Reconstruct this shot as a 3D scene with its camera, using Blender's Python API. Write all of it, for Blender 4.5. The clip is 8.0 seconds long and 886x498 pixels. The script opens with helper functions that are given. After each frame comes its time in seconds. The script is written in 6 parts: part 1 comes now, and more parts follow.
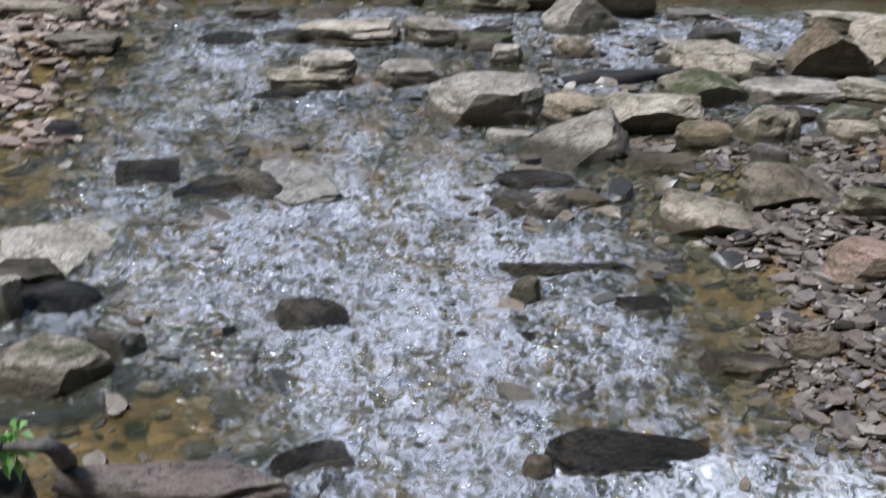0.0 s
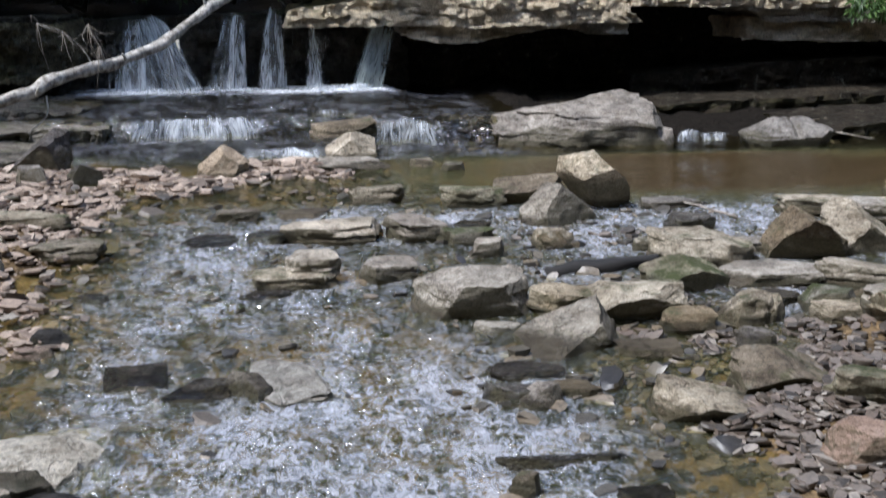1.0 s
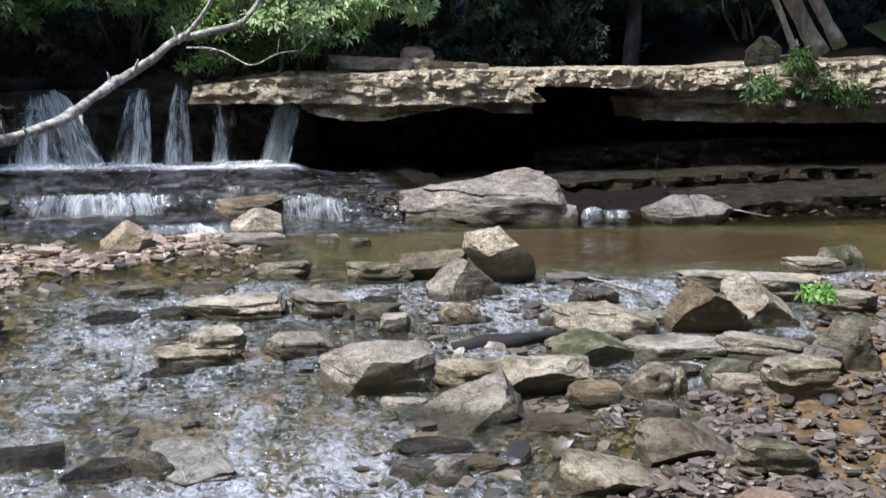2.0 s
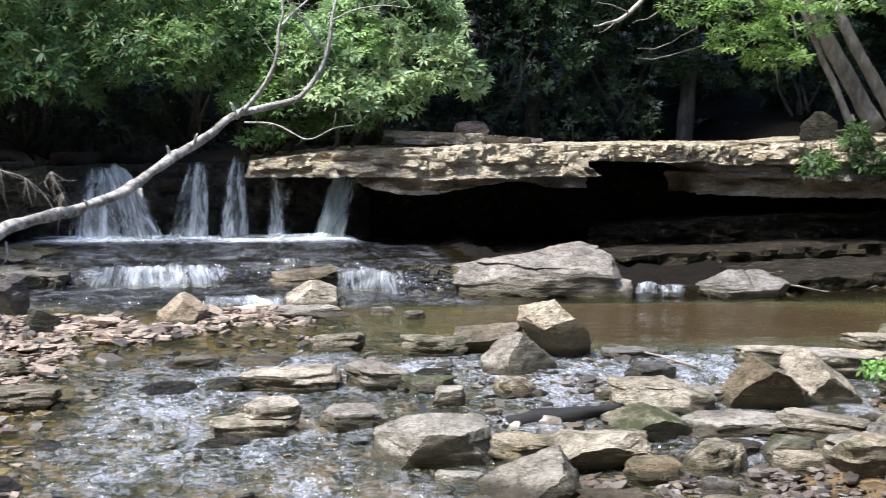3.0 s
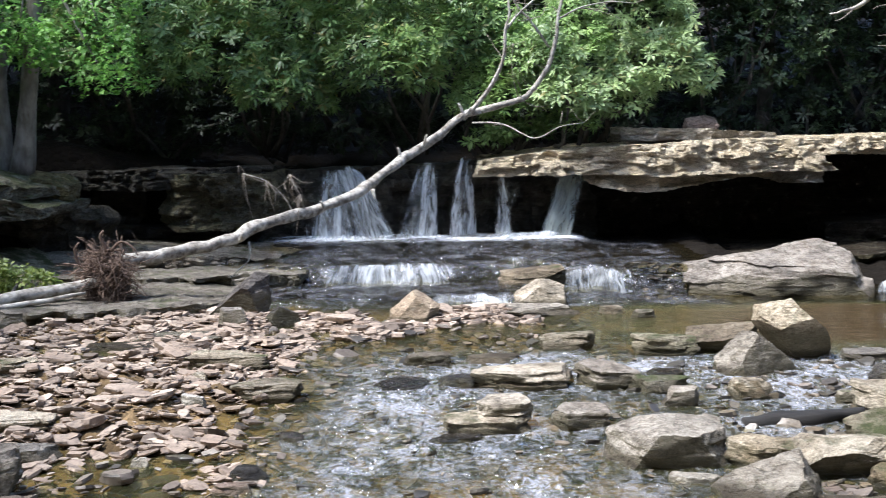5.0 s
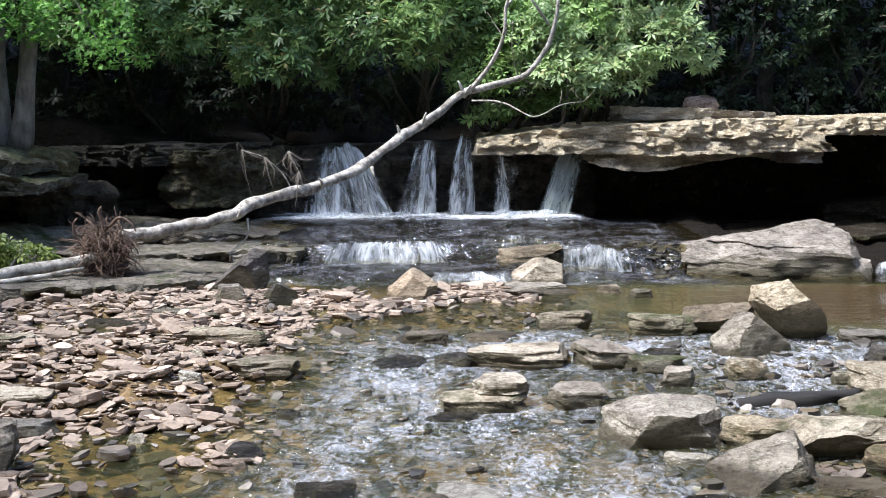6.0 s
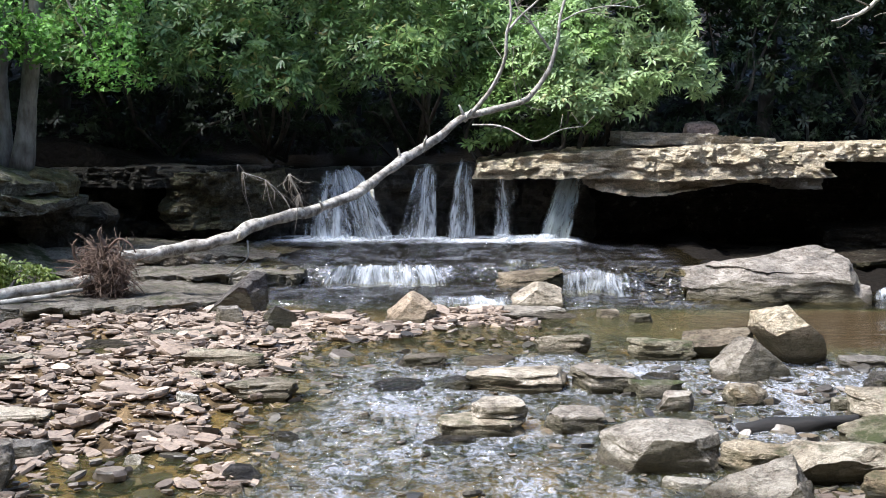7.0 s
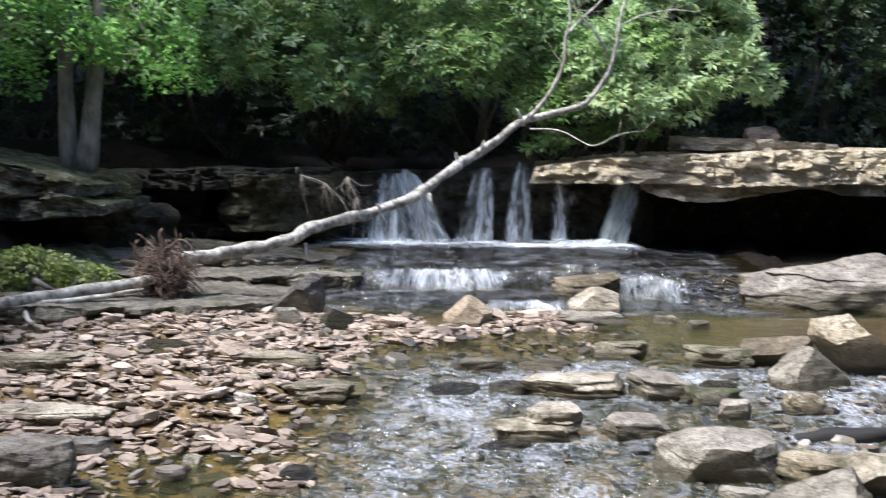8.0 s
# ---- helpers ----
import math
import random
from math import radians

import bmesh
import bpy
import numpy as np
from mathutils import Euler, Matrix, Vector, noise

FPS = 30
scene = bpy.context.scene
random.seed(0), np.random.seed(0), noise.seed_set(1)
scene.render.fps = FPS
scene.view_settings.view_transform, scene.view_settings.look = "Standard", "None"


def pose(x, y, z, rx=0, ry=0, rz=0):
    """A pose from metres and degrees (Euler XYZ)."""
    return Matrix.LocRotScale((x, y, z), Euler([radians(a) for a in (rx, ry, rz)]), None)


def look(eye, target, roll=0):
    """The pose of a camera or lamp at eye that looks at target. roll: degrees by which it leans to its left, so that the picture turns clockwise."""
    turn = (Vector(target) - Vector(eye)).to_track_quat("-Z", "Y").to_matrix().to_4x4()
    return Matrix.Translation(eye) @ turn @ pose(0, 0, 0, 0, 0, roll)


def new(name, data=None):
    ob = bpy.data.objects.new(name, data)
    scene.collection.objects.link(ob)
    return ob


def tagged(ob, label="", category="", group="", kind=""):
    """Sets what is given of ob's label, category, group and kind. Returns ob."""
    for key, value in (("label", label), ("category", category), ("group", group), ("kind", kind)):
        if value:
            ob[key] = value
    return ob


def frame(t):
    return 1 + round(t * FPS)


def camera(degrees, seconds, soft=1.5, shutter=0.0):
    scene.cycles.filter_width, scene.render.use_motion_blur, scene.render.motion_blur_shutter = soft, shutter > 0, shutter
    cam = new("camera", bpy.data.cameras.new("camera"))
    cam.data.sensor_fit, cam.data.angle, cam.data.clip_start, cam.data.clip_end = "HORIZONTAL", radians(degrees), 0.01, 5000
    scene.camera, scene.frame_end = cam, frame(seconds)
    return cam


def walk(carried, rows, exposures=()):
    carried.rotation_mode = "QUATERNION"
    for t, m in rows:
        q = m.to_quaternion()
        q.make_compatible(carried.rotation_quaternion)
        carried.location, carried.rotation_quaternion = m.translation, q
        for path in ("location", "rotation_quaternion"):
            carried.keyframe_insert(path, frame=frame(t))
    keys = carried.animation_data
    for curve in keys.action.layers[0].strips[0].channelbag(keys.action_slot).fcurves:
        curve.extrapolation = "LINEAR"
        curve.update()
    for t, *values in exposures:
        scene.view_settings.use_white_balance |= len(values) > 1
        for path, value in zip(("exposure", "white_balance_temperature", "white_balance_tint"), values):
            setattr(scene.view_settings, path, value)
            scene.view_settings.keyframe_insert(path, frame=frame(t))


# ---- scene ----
cam = camera(40.03, 8.0, soft=0.9, shutter=0.45)
walk(cam, [
    (0.0, look((0.125, -0.007, 1.613), (0.9875, 9.2433, -2.0858), 1.40)),
    (0.5, look((0.086, 0.005, 1.616), (1.2442, 9.4954, -1.3146), -0.16)),
    (1.0, look((0.055, 0.005, 1.621), (1.1633, 9.6985, -0.5698), -0.39)),
    (1.5, look((0.064, -0.002, 1.627), (1.5041, 9.7346, -0.1400), 0.15)),
    (1.7, look((0.064, -0.000, 1.621), (1.9550, 9.6638, -0.1181), 0.38)),
    (2.8, look((0.027, 0.003, 1.595), (1.6949, 9.8184, 0.6595), 0.84)),
    (3.0, look((0.032, 0.007, 1.595), (1.5065, 9.8512, 0.6350), 0.40)),
    (3.5, look((-0.009, 0.010, 1.605), (1.1297, 9.9041, 0.7021), 0.07)),
    (4.0, look((-0.013, -0.008, 1.609), (0.1101, 9.9408, 0.6085), -0.64)),
    (4.5, look((-0.000, -0.000, 1.600), (0.0005, 9.9506, 0.6076), -1.18)),
    (5.0, look((-0.005, -0.005, 1.599), (-0.3614, 9.9421, 0.6312), -0.89)),
    (5.2, look((-0.012, -0.005, 1.600), (-0.4793, 9.9173, 0.4499), -0.78)),
    (6.3, look((0.010, -0.007, 1.611), (-0.2726, 9.9216, 0.4543), -0.13)),
    (6.5, look((0.009, -0.001, 1.609), (-0.2880, 9.9357, 0.5227), 0.32)),
    (7.0, look((0.013, -0.006, 1.600), (-0.3431, 9.9420, 0.6443), -0.09)),
    (7.5, look((0.010, 0.000, 1.609), (-0.3029, 9.9379, 0.5399), 0.02)),
    (8.0, look((0.009, -0.018, 1.609), (-0.8086, 9.9044, 0.6772), 0.26)),
], exposures=[(0.0, 0.88, 5700, 10), (1.5, 0.98, 5820, 10), (3.0, 1.5, 5920, 10), (8.0, 1.56, 5960, 10)])

# ---- daylight: hazy bright sky over the stream's clearing ----
SUN_ELEVATION, SUN_TURN = 61.0, -114.0
world = bpy.data.worlds.new("sky")
scene.world = world
world.use_nodes = True
wn = world.node_tree.nodes
sky = wn.new("ShaderNodeTexSky")
sky.sky_type, sky.sun_disc = "NISHITA", False
sky.sun_elevation, sky.sun_rotation = radians(SUN_ELEVATION), radians(SUN_TURN)
sky.dust_density = 2.0
wn["Background"].inputs["Strength"].default_value = 0.15
world.node_tree.links.new(sky.outputs[0], wn["Background"].inputs[0])
sun = new("sun", bpy.data.lights.new("sun", "SUN"))
sun.data.energy, sun.data.angle, sun.data.color = 3.1, radians(12), (1.0, 0.97, 0.93)
se, st = radians(SUN_ELEVATION), radians(SUN_TURN)
sun.matrix_world = look((9 * math.sin(st) * math.cos(se), 9 * math.cos(st) * math.cos(se), 9 * math.sin(se)), (0, 0, 0))


# ---- noise and mesh tools ----
def hashed(i, j, k, seed):
    h = (i.astype(np.int64) * 374761393 + j.astype(np.int64) * 668265263 + k.astype(np.int64) * 2147483647 + seed * 974711) & 0xFFFFFFFF
    h = ((h ^ (h >> 13)) * 1274126177) & 0xFFFFFFFF
    return ((h ^ (h >> 16)) & 0xFFFF) / 32767.5 - 1.0


def vnoise(p, scale=1.0, seed=0):
    """Smooth lattice noise in -1..1 at the rows of p."""
    q = np.asarray(p, float) * scale + 100.37
    b = np.floor(q)
    f = q - b
    f = f * f * (3 - 2 * f)
    out = 0
    for di in (0, 1):
        for dj in (0, 1):
            for dk in (0, 1):
                w = (f[:, 0] if di else 1 - f[:, 0]) * (f[:, 1] if dj else 1 - f[:, 1]) * (f[:, 2] if dk else 1 - f[:, 2])
                out = out + w * hashed(b[:, 0] + di, b[:, 1] + dj, b[:, 2] + dk, seed)
    return out


def fbm(p, scale=1.0, seed=0, octaves=3):
    out, amp = 0, 1.0
    for o in range(octaves):
        out = out + amp * vnoise(p, scale * 2 ** o, seed + 17 * o)
        amp *= 0.5
    return out


def flat(x, y):
    return np.stack([np.ravel(x), np.ravel(y), np.zeros(np.size(x))], -1)


def smooth(a, b, x):
    t = np.clip((x - a) / (b - a), 0, 1)
    return t * t * (3 - 2 * t)


def mesh_of(name, verts, faces, shade=False, sharp=None):
    me = bpy.data.meshes.new(name)
    me.from_pydata([tuple(v) for v in np.asarray(verts, float).tolist()], [], [tuple(f) for f in (faces.tolist() if hasattr(faces, "tolist") else faces)])
    if shade:
        me.shade_smooth()
        if sharp:
            me.set_sharp_from_angle(angle=radians(sharp))
    return me


def add(name, verts, faces, material, parent=None, label="", shade=False, sharp=None):
    me = mesh_of(name, verts, faces, shade, sharp)
    me.materials.append(material)
    ob = new(name, me)
    if parent is not None:
        ob.parent = parent
        ob.matrix_parent_inverse = parent.matrix_world.inverted()
    return tagged(ob, label)


def holder(name, x, y, z):
    ob = new(name)
    ob.location = (x, y, z)
    bpy.context.view_layer.update()
    return ob


def join(pieces):
    vs, fs, n = [], [], 0
    for v, f in pieces:
        v = np.asarray(v, float)
        vs.append(v)
        fs += [tuple(i + n for i in q) for q in f]
        n += len(v)
    return np.concatenate(vs), fs


def tube(points, radii, sides=8, step=0.05, wob=0.0, seed=0):
    """A tapering limb along a smooth line through the points."""
    p = np.asarray(points, float)
    r = np.asarray(radii, float)
    ext = np.concatenate([[2 * p[0] - p[1]], p, [2 * p[-1] - p[-2]]])
    line, rad = [], []
    for i in range(len(p) - 1):
        a, b, c, d = ext[i:i + 4]
        n = max(2, int(np.linalg.norm(c - b) / step))
        for t in np.arange(n) / n:
            line.append(0.5 * (2 * b + (c - a) * t + (2 * a - 5 * b + 4 * c - d) * t * t + (3 * b - a - 3 * c + d) * t ** 3))
            rad.append(r[i] + (r[i + 1] - r[i]) * t)
    line.append(p[-1])
    rad.append(r[-1])
    line, rad = np.array(line), np.array(rad)
    tang = np.gradient(line, axis=0)
    tang /= np.linalg.norm(tang, axis=1)[:, None] + 1e-9
    ref = np.array([0.31, 0.2, 0.93]) if abs(tang[0, 2]) < 0.8 else np.array([0.9, 0.3, 0.1])
    u = np.cross(tang, ref)
    u /= np.linalg.norm(u, axis=1)[:, None] + 1e-9
    w = np.cross(tang, u)
    ang = np.arange(sides) * 2 * np.pi / sides
    v = line[:, None] + rad[:, None, None] * (np.cos(ang)[None, :, None] * u[:, None] + np.sin(ang)[None, :, None] * w[:, None])
    v = v.reshape(-1, 3)
    if wob:
        v = v + wob * np.stack([vnoise(v, 7, seed), vnoise(v, 7, seed + 3), vnoise(v, 7, seed + 5)], -1)
    m = len(line)
    f = [(i * sides + j, i * sides + (j + 1) % sides, (i + 1) * sides + (j + 1) % sides, (i + 1) * sides + j) for i in range(m - 1) for j in range(sides)]
    f += [tuple(range(sides))[::-1], tuple((m - 1) * sides + j for j in range(sides))]
    return v, f


BOXES = {}


def box_grid(nx, ny, nz):
    """Surface grid of a cube from -1 to 1, its vertices shared along the edges."""
    if (nx, ny, nz) in BOXES:
        return BOXES[nx, ny, nz]
    ids, vs, fs = {}, [], []

    def vid(i, j, k):
        if (i, j, k) not in ids:
            ids[i, j, k] = len(vs)
            vs.append((2 * i / nx - 1, 2 * j / ny - 1, 2 * k / nz - 1))
        return ids[i, j, k]
    for i in range(nx):
        for j in range(ny):
            fs.append((vid(i, j, 0), vid(i, j + 1, 0), vid(i + 1, j + 1, 0), vid(i + 1, j, 0)))
            fs.append((vid(i, j, nz), vid(i + 1, j, nz), vid(i + 1, j + 1, nz), vid(i, j + 1, nz)))
    for i in range(nx):
        for k in range(nz):
            fs.append((vid(i, 0, k), vid(i + 1, 0, k), vid(i + 1, 0, k + 1), vid(i, 0, k + 1)))
            fs.append((vid(i, ny, k), vid(i, ny, k + 1), vid(i + 1, ny, k + 1), vid(i + 1, ny, k)))
    for j in range(ny):
        for k in range(nz):
            fs.append((vid(0, j, k), vid(0, j, k + 1), vid(0, j + 1, k + 1), vid(0, j + 1, k)))
            fs.append((vid(nx, j, k), vid(nx, j + 1, k), vid(nx, j + 1, k + 1), vid(nx, j, k + 1)))
    BOXES[nx, ny, nz] = (np.array(vs), fs)
    return BOXES[nx, ny, nz]


# ---- materials ----
def nodes_of(name):
    m = bpy.data.materials.new(name)
    m.use_nodes = True
    return m, m.node_tree.nodes, m.node_tree.links


def ramp(nodes, stops):
    r = nodes.new("ShaderNodeValToRGB")
    while len(r.color_ramp.elements) < len(stops):
        r.color_ramp.elements.new(0.5)
    for e, (pos, col) in zip(r.color_ramp.elements, stops):
        e.position, e.color = pos, (*col, 1) if len(col) == 3 else col
    return r


def tex(nodes, links, coord, scale, detail=4.0, rough=0.55, stretch=None):
    n = nodes.new("ShaderNodeTexNoise")
    n.inputs["Scale"].default_value, n.inputs["Detail"].default_value, n.inputs["Roughness"].default_value = scale, detail, rough
    if stretch:
        mp = nodes.new("ShaderNodeMapping")
        mp.inputs["Scale"].default_value = stretch
        links.new(coord, mp.inputs[0])
        coord = mp.outputs[0]
    links.new(coord, n.inputs["Vector"])
    return n


def mixed(nodes, links, fac, a, b, blend="MIX"):
    m = nodes.new("ShaderNodeMix")
    m.data_type, m.blend_type = "RGBA", blend
    for sock, val in ((m.inputs[0], fac), (m.inputs[6], a), (m.inputs[7], b)):
        if isinstance(val, (int, float)):
            sock.default_value = val
        elif isinstance(val, tuple):
            sock.default_value = (*val, 1)
        else:
            links.new(val, sock)
    return m.outputs[2]


def math_node(nodes, links, op, a, b=0.0, clamp=False):
    m = nodes.new("ShaderNodeMath")
    m.operation, m.use_clamp = op, clamp
    for sock, val in zip(m.inputs, (a, b)):
        if isinstance(val, (int, float)):
            sock.default_value = val
        else:
            links.new(val, sock)
    return m.outputs[0]


def stone(name, light, mid, dark, rough=0.85, moss=0.0, spec=0.3, lichen=0.25, bump=0.9, strata=0.5, relief=0.03, wet=0.92, blotch=1.0, algae=0.7):
    """Weathered sandstone: grain, bedding bands, stains, lichen spots and moss on what faces up."""
    m, n, l = nodes_of(name)
    bs = n["Principled BSDF"]
    geo, info = n.new("ShaderNodeNewGeometry"), n.new("ShaderNodeObjectInfo")
    pos = geo.outputs["Position"]
    big = tex(n, l, pos, 3.2, 5, 0.6)
    fine = tex(n, l, pos, 52, 8, 0.8)
    bed = tex(n, l, pos, 1.0, 5, 0.65, (5, 5, 30))
    c = ramp(n, [(0.28, dark), (0.5, mid), (0.72, light)])
    l.new(big.outputs[0], c.inputs[0])
    b = ramp(n, [(0.36, (0.4, 0.37, 0.34)), (0.55, (1, 1, 1))])
    l.new(bed.outputs[0], b.inputs[0])
    col = mixed(n, l, strata, c.outputs[0], b.outputs[0], "MULTIPLY")
    g = ramp(n, [(0.32, (0.42, 0.40, 0.37)), (0.48, (0.97, 0.96, 0.94)), (0.68, (1.32, 1.30, 1.27))])
    l.new(fine.outputs[0], g.inputs[0])
    col = mixed(n, l, 0.85, col, g.outputs[0], "MULTIPLY")
    blot = tex(n, l, pos, 8, 6, 0.7)
    bl = ramp(n, [(0.34, (0.45, 0.41, 0.36)), (0.5, (1, 1, 1))])
    l.new(blot.outputs[0], bl.inputs[0])
    col = mixed(n, l, 0.7 * blotch, col, bl.outputs[0], "MULTIPLY")
    scar = tex(n, l, pos, 19, 5, 0.65, (1, 1, 1.8))
    sc = ramp(n, [(0.36, (0.28, 0.25, 0.21)), (0.47, (1, 1, 1))])
    l.new(scar.outputs[0], sc.inputs[0])
    col = mixed(n, l, 0.55 * blotch, col, sc.outputs[0], "MULTIPLY")
    speck = tex(n, l, pos, 135, 3, 0.7)
    sp = ramp(n, [(0.36, (0.6, 0.58, 0.55)), (0.5, (1.1, 1.1, 1.1)), (0.66, (1.45, 1.44, 1.42))])
    l.new(speck.outputs[0], sp.inputs[0])
    col = mixed(n, l, 0.45, col, sp.outputs[0], "MULTIPLY")
    rift = tex(n, l, pos, 4.5, 6, 0.6, (1, 1, 2.6))
    seam = ramp(n, [(0.478, (1, 1, 1)), (0.494, (0.22, 0.19, 0.15)), (0.506, (0.22, 0.19, 0.15)), (0.522, (1, 1, 1))])
    l.new(rift.outputs[0], seam.inputs[0])
    col = mixed(n, l, 0.42, col, seam.outputs[0], "MULTIPLY")
    li = tex(n, l, pos, 9, 6, 0.7)
    lr = ramp(n, [(0.58, (0, 0, 0)), (0.66, (1, 1, 1))])
    l.new(li.outputs[0], lr.inputs[0])
    col = mixed(n, l, math_node(n, l, "MULTIPLY", lr.outputs[0], lichen), col, (0.36, 0.35, 0.29))
    hsv = n.new("ShaderNodeHueSaturation")
    l.new(math_node(n, l, "ADD", math_node(n, l, "MULTIPLY", info.outputs["Random"], 0.5), 0.75), hsv.inputs["Value"])
    l.new(math_node(n, l, "ADD", math_node(n, l, "MULTIPLY", info.outputs["Random"], 0.4), 0.8), hsv.inputs["Saturation"])
    l.new(col, hsv.inputs["Color"])
    col = hsv.outputs[0]
    if moss:
        sep = n.new("ShaderNodeSeparateXYZ")
        l.new(geo.outputs["Normal"], sep.inputs[0])
        mo = tex(n, l, pos, 5, 5, 0.65)
        k = math_node(n, l, "ADD", math_node(n, l, "MULTIPLY", sep.outputs[2], 0.25), mo.outputs[0])
        mr = ramp(n, [(0.78 - 0.18 * moss, (0, 0, 0)), (0.95 - 0.18 * moss, (1, 1, 1))])
        l.new(k, mr.inputs[0])
        col = mixed(n, l, mr.outputs[0], col, mixed(n, l, fine.outputs[0], (0.03, 0.036, 0.013), (0.10, 0.11, 0.04)))
    # splash-wet band along the waterline, its colour deepened to stand in for shade
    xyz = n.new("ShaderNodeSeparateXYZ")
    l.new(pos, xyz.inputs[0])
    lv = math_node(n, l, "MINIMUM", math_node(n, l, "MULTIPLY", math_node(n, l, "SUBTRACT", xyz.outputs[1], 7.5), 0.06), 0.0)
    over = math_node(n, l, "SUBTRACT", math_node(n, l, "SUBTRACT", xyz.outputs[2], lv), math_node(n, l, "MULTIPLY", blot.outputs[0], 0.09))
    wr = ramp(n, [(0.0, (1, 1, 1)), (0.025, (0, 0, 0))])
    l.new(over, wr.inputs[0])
    wet_shade = wr.outputs[0]
    col = mixed(n, l, math_node(n, l, "MULTIPLY", wet_shade, wet), col, mixed(n, l, 1.0, col, (0.2, 0.18, 0.14), "MULTIPLY"))
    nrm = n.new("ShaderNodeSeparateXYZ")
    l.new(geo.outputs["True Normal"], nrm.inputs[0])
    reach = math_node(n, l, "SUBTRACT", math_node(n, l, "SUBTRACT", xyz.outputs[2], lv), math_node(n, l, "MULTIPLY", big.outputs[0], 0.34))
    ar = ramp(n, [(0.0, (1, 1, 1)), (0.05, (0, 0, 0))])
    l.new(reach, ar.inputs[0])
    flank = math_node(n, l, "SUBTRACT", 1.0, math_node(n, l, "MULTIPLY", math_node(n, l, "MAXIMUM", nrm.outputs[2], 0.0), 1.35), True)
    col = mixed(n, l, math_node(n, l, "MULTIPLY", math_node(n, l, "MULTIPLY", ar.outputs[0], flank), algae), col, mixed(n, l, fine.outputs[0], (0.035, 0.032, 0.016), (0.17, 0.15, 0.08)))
    l.new(col, bs.inputs["Base Color"])
    rr = n.new("ShaderNodeMapRange")
    rr.inputs["To Min"].default_value, rr.inputs["To Max"].default_value = max(0.05, rough - 0.12), min(1, rough + 0.12)
    l.new(fine.outputs[0], rr.inputs[0])
    l.new(math_node(n, l, "SUBTRACT", rr.outputs[0], math_node(n, l, "MULTIPLY", wet_shade, 0.35), True), bs.inputs["Roughness"])
    bs.inputs["Specular IOR Level"].default_value = spec
    pit = n.new("ShaderNodeTexVoronoi")
    pit.feature, pit.inputs["Scale"].default_value = "DISTANCE_TO_EDGE", 7.0
    warp = mixed(n, l, 0.12, pos, big.outputs[1])
    l.new(warp, pit.inputs["Vector"])
    crack = ramp(n, [(0.0, (0, 0, 0)), (0.04, (1, 1, 1))])
    l.new(pit.outputs[0], crack.inputs[0])
    mixh = math_node(n, l, "ADD", math_node(n, l, "MULTIPLY", bed.outputs[0], 1.2), math_node(n, l, "ADD", fine.outputs[0], math_node(n, l, "ADD", math_node(n, l, "MULTIPLY", scar.outputs[0], 1.3), math_node(n, l, "ADD", math_node(n, l, "MULTIPLY", crack.outputs[0], 0.2), math_node(n, l, "MULTIPLY", seam.outputs[0], 0.5)))))
    bm = n.new("ShaderNodeBump")
    bm.inputs["Strength"].default_value, bm.inputs["Distance"].default_value = bump, relief
    l.new(mixh, bm.inputs["Height"])
    l.new(bm.outputs[0], bs.inputs["Normal"])
    return m


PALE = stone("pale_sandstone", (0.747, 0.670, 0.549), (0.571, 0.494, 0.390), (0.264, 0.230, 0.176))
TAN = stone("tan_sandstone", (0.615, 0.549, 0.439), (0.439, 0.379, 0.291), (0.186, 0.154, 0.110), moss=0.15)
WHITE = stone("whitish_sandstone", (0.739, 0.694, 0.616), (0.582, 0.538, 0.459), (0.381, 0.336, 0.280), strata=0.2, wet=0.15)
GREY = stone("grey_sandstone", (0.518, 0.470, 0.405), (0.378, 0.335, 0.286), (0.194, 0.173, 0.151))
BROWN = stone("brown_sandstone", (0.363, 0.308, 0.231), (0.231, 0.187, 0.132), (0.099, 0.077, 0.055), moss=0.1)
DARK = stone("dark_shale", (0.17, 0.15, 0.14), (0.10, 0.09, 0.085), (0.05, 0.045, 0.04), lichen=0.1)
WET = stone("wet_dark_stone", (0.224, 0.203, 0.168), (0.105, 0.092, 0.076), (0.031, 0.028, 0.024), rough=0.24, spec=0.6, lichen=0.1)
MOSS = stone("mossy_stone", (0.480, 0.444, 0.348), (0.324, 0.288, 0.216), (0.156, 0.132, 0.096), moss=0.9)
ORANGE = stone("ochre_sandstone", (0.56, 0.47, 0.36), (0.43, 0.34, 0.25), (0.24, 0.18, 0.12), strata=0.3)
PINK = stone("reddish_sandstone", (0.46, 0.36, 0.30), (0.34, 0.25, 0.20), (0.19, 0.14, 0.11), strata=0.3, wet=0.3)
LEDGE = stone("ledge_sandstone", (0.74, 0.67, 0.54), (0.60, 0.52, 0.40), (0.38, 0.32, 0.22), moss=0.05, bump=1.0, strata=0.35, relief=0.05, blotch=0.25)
# Wet rock at the falls; elsewhere its dark colour paints recess shade
CLIFF = stone("damp_and_shaded_cliff_stone", (0.15, 0.13, 0.10), (0.075, 0.066, 0.05), (0.04, 0.036, 0.03), rough=0.55, bump=1.0, strata=0.6, relief=0.04)
# Stone darkened so that its colour carries the hollow's shade
SHADE_SHALE = stone("cave_shale_with_shade", (0.071, 0.058, 0.044), (0.039, 0.033, 0.025), (0.020, 0.018, 0.014), spec=0.1, bump=1.0, strata=0.6, relief=0.04)
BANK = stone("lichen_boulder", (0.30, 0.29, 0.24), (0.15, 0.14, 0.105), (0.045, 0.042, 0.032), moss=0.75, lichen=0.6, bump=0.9)
